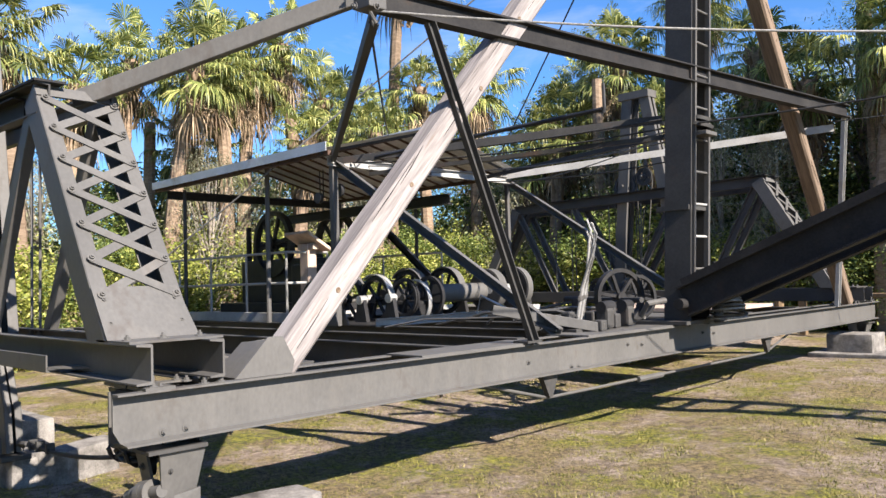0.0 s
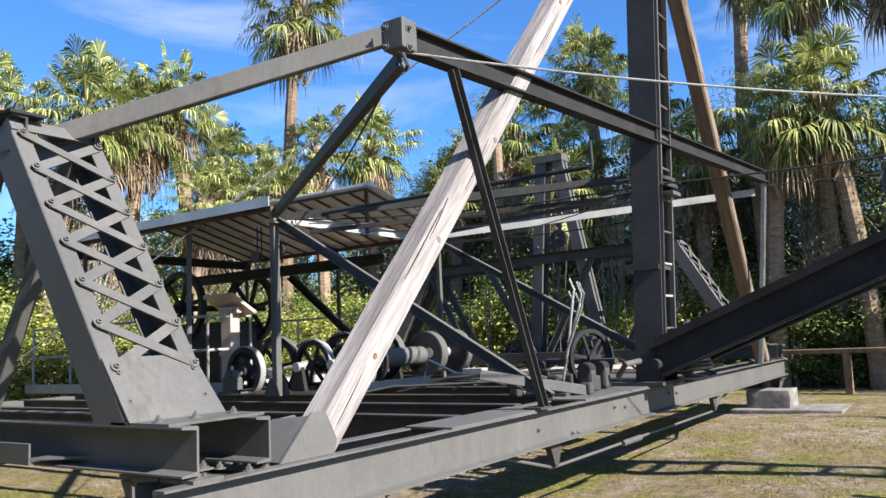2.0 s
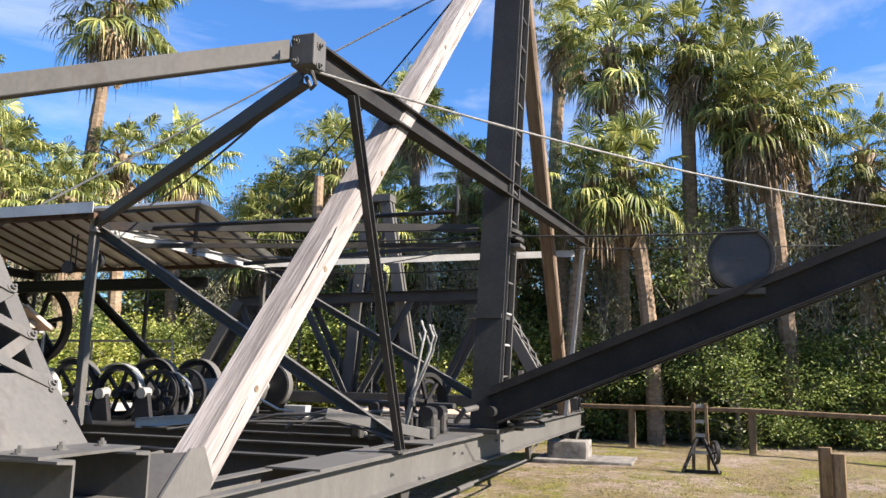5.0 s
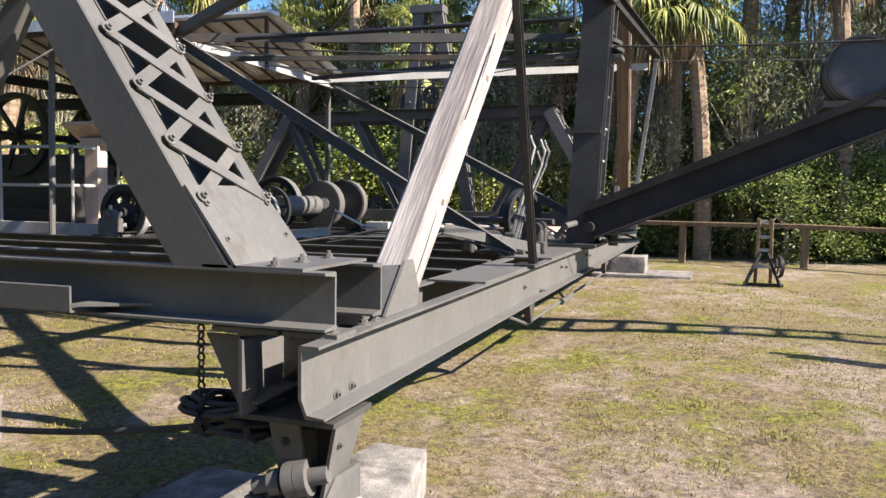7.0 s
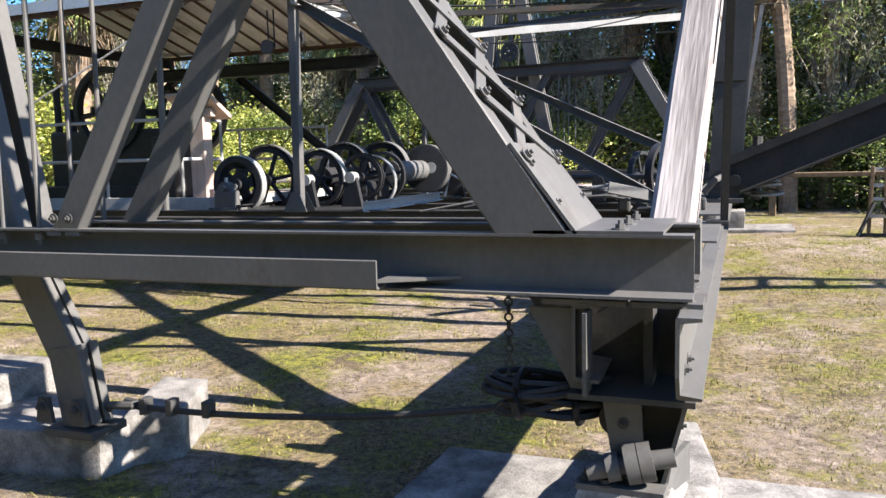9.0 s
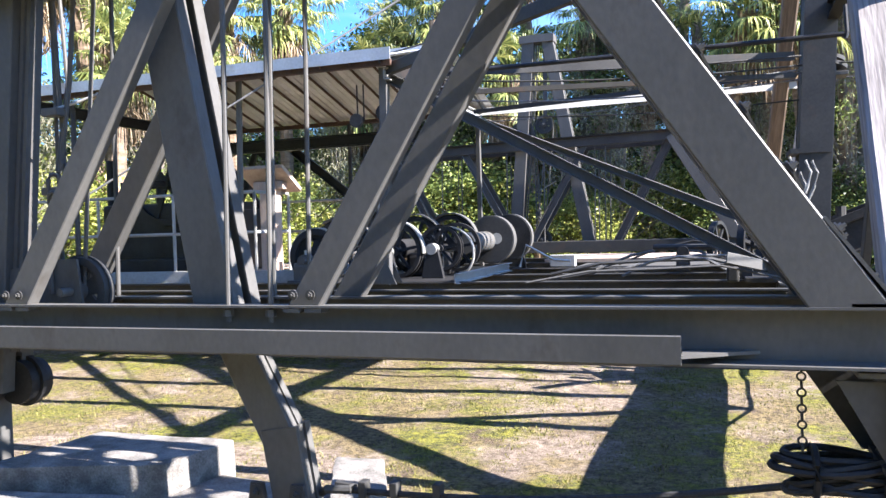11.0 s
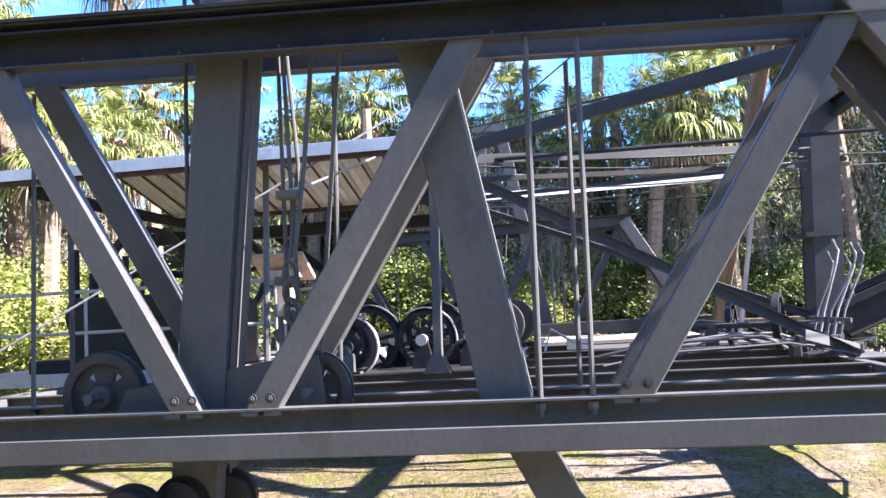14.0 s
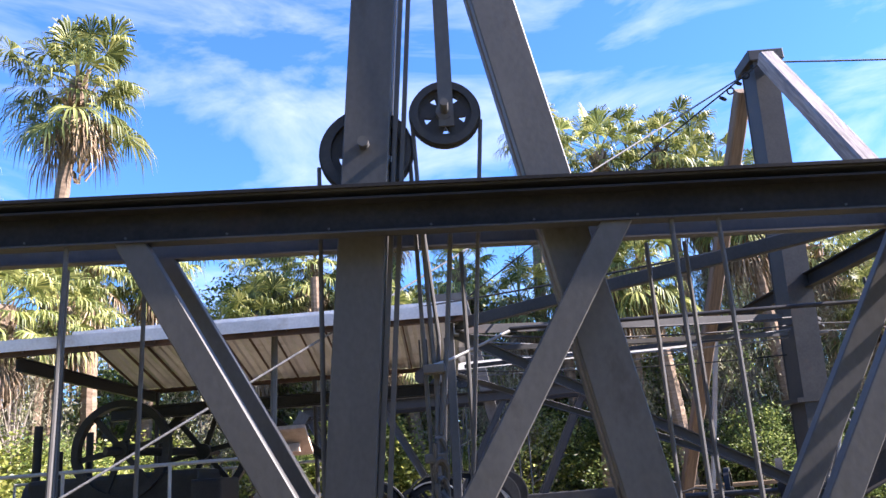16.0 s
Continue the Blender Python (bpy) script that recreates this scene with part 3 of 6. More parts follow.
    part("clamp", block(-9.14, Y(-0.07), 2.13, -9.04, Y(0.0), 2.17, 0.006), STEEL, t)
    # rollers below the chord
    for x in (-9.78, -9.62, -9.47):
        w = part("roller", disc((x, Y(-0.05 + (x + 9.6)), 0.78), (0, 1, 0), 0.115, 0.14, 24), BLACK, t, smooth=True)
        part("rim", ring((x, Y(-0.05 + (x + 9.6)), 0.78), (0, 1, 0), 0.135, 0.11, 0.03, 24), BLACK, w)
    part("lower_post", block(-9.9, Y(0) - 0.12, 0.2, -9.62, Y(0) + 0.12, 0.72), STEEL, t)
    # foot shoe
    part("shoe", block(-7.95, min(Y(-0.14), Y(0.08)), 0.235, -7.66, max(Y(-0.14), Y(0.08)), 0.275, 0.008), STEEL_DARK, t)
    for dx in (-0.1, 0.1):
        part("lug", plate([(-7.84 + dx - 0.05, Y(-0.13), 0.3), (-7.84 + dx + 0.05, Y(-0.13), 0.3), (-7.84 + dx + 0.03, Y(-0.13), 0.42), (-7.84 + dx - 0.03, Y(-0.13), 0.42)], 0.02, (0, 1, 0)), STEEL_DARK, t)
        bolt(t, (-7.84 + dx, Y(-0.14), 0.38), (0, -s, 0), STEEL_DARK, 0.02)
    return t


walking_leg(1.665, 1)
walking_leg(2 * MID - 1.665, -1)


def side_beam():
    y0, y1 = 1.36, 2 * MID - 1.36
    t = thing("side_beam", (-5.15, y0, 0.7), "grey painted steel channel beam, sunlit outer face, bolted", "beam")
    zc = BEAM_TOP - 0.135
    outer = sweep((-5.113, y0 - 0.06, zc), (-5.113, y1 + 0.06, zc), channel(0.27, 0.078, 0.013, side=1))
    for yp, sg in ((y0 - 0.06, -1), (y1 + 0.06, 1)):
        cut = bmesh.ops.bisect_plane(outer, geom=outer.verts[:] + outer.edges[:] + outer.faces[:], plane_co=(0, yp, 0.79), plane_no=(0, sg * 0.86, -0.5), clear_outer=True)
        bmesh.ops.holes_fill(outer, edges=[e for e in cut["geom_cut"] if isinstance(e, bmesh.types.BMEdge)])
    part("outer_channel", outer, STEEL, t)
    part("inner_channel", sweep((-5.46, y0 + 0.1, zc), (-5.46, y1 - 0.1, zc), channel(0.27, 0.09, 0.012, side=1)), STEEL, t)
    # darker steel stands in for the shade inside the open beam end
    part("diaphragm", plate([(-5.12, y0 + 0.5, 0.74), (-5.44, y0 + 0.5, 0.74), (-5.44, y0 + 0.5, 0.96), (-5.12, y0 + 0.5, 0.96)], 0.012, (0, 1, 0)), STEEL_DARK, t)
    part("top_plate", block(-5.42, 3.4, BEAM_TOP, -5.05, 4.75, BEAM_TOP + 0.012), STEEL, t)
    part("top_plate", block(-5.5, 5.4, BEAM_TOP, -5.05, 7.9, BEAM_TOP + 0.014), STEEL, t)
    for y in (1.47, 1.55, 1.8, 1.9, 12.6, 12.75):
        for x in (-5.1, -5.3, -5.42):
            bolt(t, (x, y, BEAM_TOP), (0, 0, 1), STEEL, 0.017)
    for y, z in ((1.56, 0.752), (1.69, 0.756), (4.62, 0.83), (6.1, 0.86), (6.35, 0.84), (7.6, 0.87), (7.85, 0.85), (5.3, 0.73), (5.2, 0.74)):
        bolt(t, (-5.1, y, z), (1, 0, 0), STEEL, 0.013)
    for i in range(12):
        bolt(t, (-5.09, 1.95 + i * 0.83, 0.705), (0, 0, -1), STEEL, 0.015)
    # underslung truss rod
    for y in (4.9, 9.3):
        part("queen_post", plate([(-5.12, y - 0.11, 0.7), (-5.12, y + 0.11, 0.7), (-5.12, y + 0.02, 0.52), (-5.12, y - 0.02, 0.52)], 0.05, (1, 0, 0)), STEEL_DARK, t)
    part("truss_rod", tube([(-5.14, 4.1, 0.70), (-5.14, 4.9, 0.51), (-5.14, 9.3, 0.51), (-5.14, 10.1, 0.70)], 0.013), STEEL, t)
    part("turnbuckle", tube([(-5.12, 6.3, 0.51), (-5.12, 6.75, 0.51)], 0.028), STEEL, t)
    # shoe which holds the foot of the timber prop
    part("shoe_plate", plate([(-5.09, 1.98, BEAM_TOP + 0.002), (-5.09, 2.36, BEAM_TOP + 0.002), (-5.09, 2.38, 1.05), (-5.09, 2.3, 1.2), (-5.09, 2.2, 1.2)], 0.014, (1, 0, 0)), STEEL, t, "grey gusset beside the timber foot")
    part("shoe_plate", plate([(-5.35, 1.98, BEAM_TOP + 0.002), (-5.35, 2.45, BEAM_TOP + 0.002), (-5.35, 2.46, 1.06), (-5.35, 2.34, 1.17), (-5.35, 2.2, 1.16)], 0.014, (1, 0, 0)), STEEL, t)
    part("shoe_plate", plate([(-5.35, 1.99, BEAM_TOP + 0.002), (-5.098, 2.0, BEAM_TOP + 0.002), (-5.098, 2.2, 1.18), (-5.35, 2.19, 1.16)], 0.014, (0, -1, 0.8)), STEEL, t)
    part("pipe_stub", tube([(-5.66, 2.14, 1.03), (-5.36, 2.14, 1.035)], 0.038, 14), STEEL, t, smooth=True)
    part("pipe_collar", tube([(-5.54, 2.14, 1.03), (-5.46, 2.14, 1.03)], 0.052, 14), STEEL, t, smooth=True)
    return t


side_beam()


def far_beam():
    t = thing("side_beam", (-13.2, 1.6, 0.7), "grey steel channel beam closing the far side of the deck", "beam")
    part("outer_channel", sweep((-13.35, 1.36, 0.84), (-13.35, 13.1, 0.84), channel(0.27, 0.1, 0.012, side=1)), STEEL, t)
    part("inner_channel", sweep((-13.05, 1.5, 0.84), (-13.05, 13.0, 0.84), channel(0.27, 0.1, 0.012, side=-1)), STEEL, t)


far_beam()

# floor beams which lie across the deck
for yb, zt in ((2.75, 0.99), (4.1, 0.985), (5.0, 0.985), (5.95, 0.985), (7.05, 0.985), (8.2, 0.985), (9.7, 0.985), (11.3, 0.985)):
    fb = thing("floor_beam", (-9, yb, BEAM_TOP), "dark steel floor beam lying across the deck", "beam", "floor beams of the deck")
    fb_part = part("flange_beam", sweep((-13.2, yb, zt - 0.11), (-5.475, yb, zt - 0.11), i_section(0.11, 0.22, 0.01)), STEEL_DARK, fb)
    part("clip_angle", sweep((-5.48, yb + 0.01, zt - 0.2), (-5.48, yb + 0.01, zt - 0.03), angle(0.07, 0.07, 0.01), up=(-1, 0, 0)), STEEL, fb)

def timber_prop(name, foot, top, mat, label, w, dpt):
    """A square sawn timber with split, uneven edges, built along its own length."""
    foot, top = Vector(foot), Vector(top)
    d, u, s, length = axes(foot, top, (1, 0, 0))
    bm = bmesh.new()
    rng = random.Random(len(name) + int(length * 10))
    k = 26
    rings = []
    for i in range(k + 1):
        z = length * i / k
        row = []
        for a, b in rect(w, dpt, 0.022):
            j = 1 + 0.022 * noise.noise((a * 9, b * 9, z * 1.3)) + 0.03 * noise.noise((a * 30 + 7, b * 30, z * 4))
            row.append(bm.verts.new((a * j, b * j, z)))
        rings.append(row)
    for r0, r1 in zip(rings, rings[1:]):
        for i in range(8):
            bm.faces.new((r0[i], r0[(i + 1) % 8], r1[(i + 1) % 8], r1[i]))
    bm.faces.new(rings[0])
    bm.faces.new(rings[-1])
    t = new(name, mesh_of(name, bm, mat))
    tagged(t, label, "timber")
    rot = Matrix((-s, u, d)).transposed().to_4x4()
    t.matrix_world = Matrix.Translation(foot) @ rot
    # knots and drying cracks on the two outer faces
    for i in range(7):
        z = length * (0.09 + 0.13 * i + rng.uniform(-0.03, 0.03))
        c = (rng.uniform(-0.3, 0.3) * w, dpt / 2 + 0.001, z)
        bm = ring(c, (0, 1, 0), 0.018, 0.009, 0.006, 12)
        disc(c, (0, 1, 0), 0.010, 0.003, 10, bm=bm)
        ko = new("knot", mesh_of("knot", bm, TIMBER_BROWN))
        ko.parent = t
    for i in range(10):
        z = length * (0.05 + 0.085 * i + rng.uniform(-0.03, 0.03))
        x0 = rng.uniform(-0.4, 0.4) * w
        ln = rng.uniform(0.25, 0.7)
        bm = bmesh.new()
        pts = [(x0, 0, z), (x0 + 0.006, 0, z + ln * 0.3), (x0 + 0.012 + rng.uniform(-0.01, 0.02), 0, z + ln), (x0 + 0.002, 0, z + ln * 0.4)]
        plate([(a, dpt / 2 + 0.0005, c) for a, b, c in pts], 0.006, (0, 1, 0), bm=bm)
        ko = new("crack", mesh_of("crack", bm, BLACK))
        ko.parent = t
    return t


timber_prop("timber_prop", (-5.22, 2.31, 0.985), (-4.87, 6.90, 6.32), TIMBER, "square weathered grey timber prop with knots and cracks", 0.19, 0.19)
timber_prop("timber_prop", (-5.22, 2 * MID - 2.30, 0.985), (-4.87, 7.75, 6.32), TIMBER_BROWN, "square brown timber prop leaning to the mast head", 0.19, 0.19)


# ---- mast, boom and upper frame ----
def mast():
    t = thing("mast", (-5.1, 7.1, BEAM_TOP), "tall dark grey steel box mast with ladder rungs", "mast")
    x0, x1, y0, y1 = -5.23, -4.95, 6.92, 7.34
    top = 6.45
    for y in (y0, y1 - 0.012):
        part("side_plate", sweep(((x0 + x1) / 2, y, BEAM_TOP), ((x0 + x1) / 2 + 0.27, y, top), rect(0.29, 0.014), up=(0, 1, 0)), STEEL_DARK, t)
    part("web", sweep((x0 + 0.01, 7.13, BEAM_TOP), (x0 + 0.28, 7.13, top), rect(0.4, 0.014), up=(1, 0, 0)), STEEL_DARK, t)
    for y in (6.98, 7.28):
        part("ladder_rail", sweep((x1 + 0.012, y, 1.3), (x1 + 0.27, y, top), rect(0.03, 0.05), up=(1, 0, 0)), STEEL, t)
    for i in range(14):
        z = 1.55 + i * 0.33
        part("rung", tube([(x1 + 0.01 + (z - 1.3) * 0.05, 6.98, z), (x1 + 0.01 + (z - 1.3) * 0.05, 7.28, z)], 0.013), PALE if i in (1, 2) else STEEL, t)
    part("clamp", block(x0 - 0.03, y0 - 0.03, 2.15, x1 + 0.05, y1 + 0.03, 2.2), STEEL_DARK, t)
    part("head", block(x0 + 0.2, y0 - 0.05, top - 0.08, x1 + 0.36, y1 + 0.05, top + 0.06, 0.01), STEEL_DARK, t)
    for i in range(5):
        c = Vector((-4.95 - 0.09 * i, 6.98 + 0.06 * i, 6.32 - 0.07 * i))
        part("shackle_link", ring(c, (0.3, 0.8, 0.5) if i % 2 else (0.5, -0.3, 0.8), 0.05, 0.03, 0.024, 12), BLACK, t, smooth=True)
    part("base_plate", block(-5.5, 6.75, BEAM_TOP + 0.014, -4.9, 7.65, BEAM_TOP + 0.05), STEEL_DARK, t)
    # guide sheaves on the mast
    for z, r in ((3.02, 0.15), (3.09, 0.13)):
        s = part("sheave", ring((-4.86, 7.1, z), (0.25, 0.1, 1), r, r * 0.6, 0.035), STEEL_DARK, t, smooth=True)
        part("web", disc((-4.86, 7.1, z), (0.25, 0.1, 1), r * 0.65, 0.015), STEEL_DARK, s)
    part("bracket", block(-5.02, 6.98, 2.9, -4.72, 7.22, 2.94, 0.006), STEEL, t)
    for z, r in ((1.36, 0.17), (1.43, 0.15), (1.5, 0.13)):
        part("swivel_sheave", ring((-4.78, 7.2, z), (0.1, 0, 1), r, r * 0.4, 0.03), STEEL, t, smooth=True)
    part("swivel_pin", tube([(-4.78, 7.2, 1.0), (-4.78, 7.2, 1.62)], 0.05), STEEL_DARK, t)
    return t


mast()


def boom():
    t = thing("boom", (-5.0, 7.2, 1.05), "dark steel twin-beam boom rising from the mast foot", "boom")
    a = Vector((-4.98, 7.2, 1.22))
    d = Vector((3.55, 0.0, 1.45)).normalized()
    b = a + d * 10.5
    for yo, sd in ((-0.32, 1), (0.32, -1)):
        p0, p1 = a + Vector((0, yo, 0)), b + Vector((0, yo * 0.6, 0))
        part("beam", sweep(p0, p1, i_section(0.13, 0.31, 0.014)), BOOM_AND_SHADE, t)
        part("rail", sweep(p0 + Vector((0, -0.04 * sd, 0.2)), p1 + Vector((0, -0.04 * sd, 0.2)), rect(0.05, 0.06)), BOOM_AND_SHADE, t)
    for k in range(8):
        p = a + d * (0.6 + k * 1.3)
        part("cross_tie", sweep(p + Vector((0, -0.3, 0)), p + Vector((0, 0.3, 0)), rect(0.1, 0.02)), BOOM_AND_SHADE, t)
    part("heel", sweep(a + Vector((0, -0.45, -0.02)), a + Vector((0, 0.45, -0.02)), circle(0.055, 14)), BOOM_AND_SHADE, t, smooth=True)
    return t


boom()


def boom_drum():
    c = Vector((-2.56, 6.90, 2.71))
    t = thing("cable_drum", c, "round blue-grey steel drum lying on the boom", "drum")
    part("shell", disc(c + Vector((0, 0.25, 0)), (0, 1, 0), 0.285, 0.5, 40), DRUM, t, smooth=True)
    for yo in (0.0, 0.5):
        part("rim", ring(c + Vector((0, yo, 0)), (0, 1, 0), 0.30, 0.27, 0.035, 40), STEEL_DARK, t, smooth=True)
    part("maker_plate", block(c.x - 0.05, c.y - 0.008, c.z - 0.035, c.x + 0.03, c.y - 0.002, c.z - 0.02), STEEL_DARK, t)
    part("rope", ring(c + Vector((0, 0.05, 0)), (0, 1, 0), 0.312, 0.296, 0.02, 40), ROPE, t)
    part("saddle", block(c.x - 0.32, c.y - 0.05, c.z - 0.355, c.x + 0.2, c.y + 0.5, c.z - 0.295), STEEL_DARK, t)


boom_drum()


def upper_frame():
    t = thing("upper_frame", (-5.05, 3.0, 3.3), "dark steel gallows frame over the side beam", "frame")
    apex = Vector((-5.04, 3.03, 3.39))
    end = Vector((-4.66, 11.2, 3.66))
    part("rail_beam", sweep(apex, end, i_section(0.11, 0.17, 0.012)), BOOM_AND_SHADE, t)
    part("head_block", block(-5.12, 2.94, 3.30, -4.97, 3.09, 3.49, 0.008), STEEL, t)
    for z in (3.31, 3.43):
        bolt(t, (-4.97, 3.0, z), (1, 0, 0), STEEL, 0.016)
        bolt(t, (-5.07, 2.9, z), (0, -1, 0), STEEL, 0.016)
    part("tie_bar", sweep((-5.12, 2.95, 3.41), (-6.62, 1.68, 2.80), channel(0.12, 0.06, 0.01)), STEEL, t)
    part("strut", sweep((-5.01, 3.5, 3.31), (-5.06, 4.62, BEAM_TOP + 0.015), channel(0.085, 0.05, 0.01)), STEEL_DARK, t)
    part("strut_foot", block(-5.15, 4.5, BEAM_TOP + 0.012, -5.0, 4.68, BEAM_TOP + 0.03), STEEL_DARK, t)
    part("raking_tie", sweep((-5.1, 3.05, 3.28), (-8.99, 5.68, 3.09), channel(0.11, 0.06, 0.01)), STEEL_DARK, t)
    part("end_post", sweep((-4.7, 11.15, 3.58), (-5.06, 11.6, BEAM_TOP + 0.01), channel(0.10, 0.055, 0.01), up=(0, 1, 0)), PALE, t)
    part("shackle", tube([(-5.0, 2.97, 3.27), (-4.98, 3.0, 3.2), (-5.03, 3.04, 3.19), (-5.06, 3.02, 3.26)], 0.014), STEEL_DARK, t)
    # diagonal braces from the canopy posts to the side beam
    part("brace", sweep((-9.05, 5.8, 3.05), (-5.38, 5.46, 1.0), channel(0.10, 0.06, 0.01)), STEEL, t)
    part("brace", sweep((-9.1, 9.3, 3.05), (-5.15, 7.3, 1.29), channel(0.085, 0.05, 0.01)), STEEL, t)
    # bars between the canopy and the mast
    for a, b, mat, sec in (((-8.97, 5.75, 3.05), (-5.2, 7.1, 3.12), STEEL_DARK, rect(0.012, 0.09)), ((-8.97, 6.3, 2.93), (-5.2, 7.1, 2.93), STEEL_DARK, rect(0.05, 0.05)),
                           ((-9.1, 9.1, 3.12), (-4.8, 11.1, 3.45), PALE, rect(0.012, 0.10)), ((-8.9, 8.4, 3.02), (-5.2, 7.3, 2.98), STEEL_DARK, rect(0.05, 0.05))):
        part("tie_bar", sweep(a, b, sec), mat, t)
    part("pipe", tube([(-8.95, 6.0, 3.06), (-7.4, 5.85, 3.03), (-4.97, 5.63, 2.985)], 0.022), BLACK, t)
    part("pipe_hook", tube([(-4.96, 5.63, 2.95), (-4.95, 5.63, 3.0), (-4.96, 5.64, 3.22)], 0.016), BLACK, t)
    return t


upper_frame()


def ropes():
    lines = [
        ("guy_rope", sag((-5.05, 3.0, 3.3), (-0.3, 8.2, 3.25), 0.16), 0.008, ROPE, "slack pale wire rope from frame head to boom"),
        ("guy_rope", sag((-5.1, 3.05, 3.25), (-9.6, 7.2, 3.6), 0.06), 0.010, ROPE_DARK, "dark wire rope running down to the canopy roof"),
        ("guy_rope", sag((-4.92, 7.5, 6.42), (-13.4, 4.47, 1.12), 0.03), 0.011, ROPE, "pale wire stay from mast head past the canopy"),
        ("guy_rope", sag((-4.92, 6.95, 6.3), (-13.0, 11.75, 1.8), 0.03), 0.011, ROPE_DARK, "dark wire stay from the mast head"),
        ("guy_rope", sag((-4.62, 7.2, 6.42), (4.4, 7.3, 6.2), 0.10), 0.012, ROPE_DARK, "dark boom stay with clips from the mast head"),
        ("guy_rope", sag((-4.8, 7.1, 3.02), (-2.4, 7.0, 2.95), 0.02), 0.010, ROPE_DARK, "thin dark hoist rope above the boom"),
        ("guy_rope", sag((-8.9, 8.9, 2.95), (-4.9, 7.1, 3.0), 0.10), 0.007, ROPE, "thin pale rope below the canopy ties"),
        ("guy_rope", sag((-9.0, 5.85, 3.08), (-5.15, 7.02, 3.1), 0.05), 0.012, ROPE_DARK, "dark hoist rope running from canopy to mast"),
        ("guy_rope", sag((-9.0, 6.05, 3.06), (-5.12, 7.08, 3.02), 0.08), 0.010, ROPE_DARK, "dark hoist rope running from canopy to mast"),
        ("guy_rope", sag((-9.0, 6.3, 3.04), (-5.15, 7.1, 2.98), 0.11), 0.009, ROPE, "grey hoist rope sagging between canopy and mast"),
        ("guy_rope", sag((-9.0, 7.4, 3.04), (-5.15, 7.2, 2.9), 0.09), 0.009, ROPE, "grey hoist rope sagging between canopy and mast"),
        ("guy_rope", sag((-9.0, 8.6, 3.0), (-5.1, 7.35, 2.72), 0.07), 0.008, ROPE_DARK, "thin dark rope from canopy to mast"),
        ("guy_rope", sag((-4.82, 10.9, 3.5), (2.5, 12.5, 3.7), 0.06), 0.008, ROPE_DARK, "thin dark wire from the frame end"),
    ]
    for nm, pts, r, mat, label in lines:
        bm = tube([Vector(p) - pts[0] for p in pts], r, 7)
        ob = new(nm, mesh_of(nm, bm, mat, True))
        ob.location = pts[0]
        tagged(ob, label, "rope", "wire ropes")


ropes()


# ---- canopy ----
RIDGE = 7.29


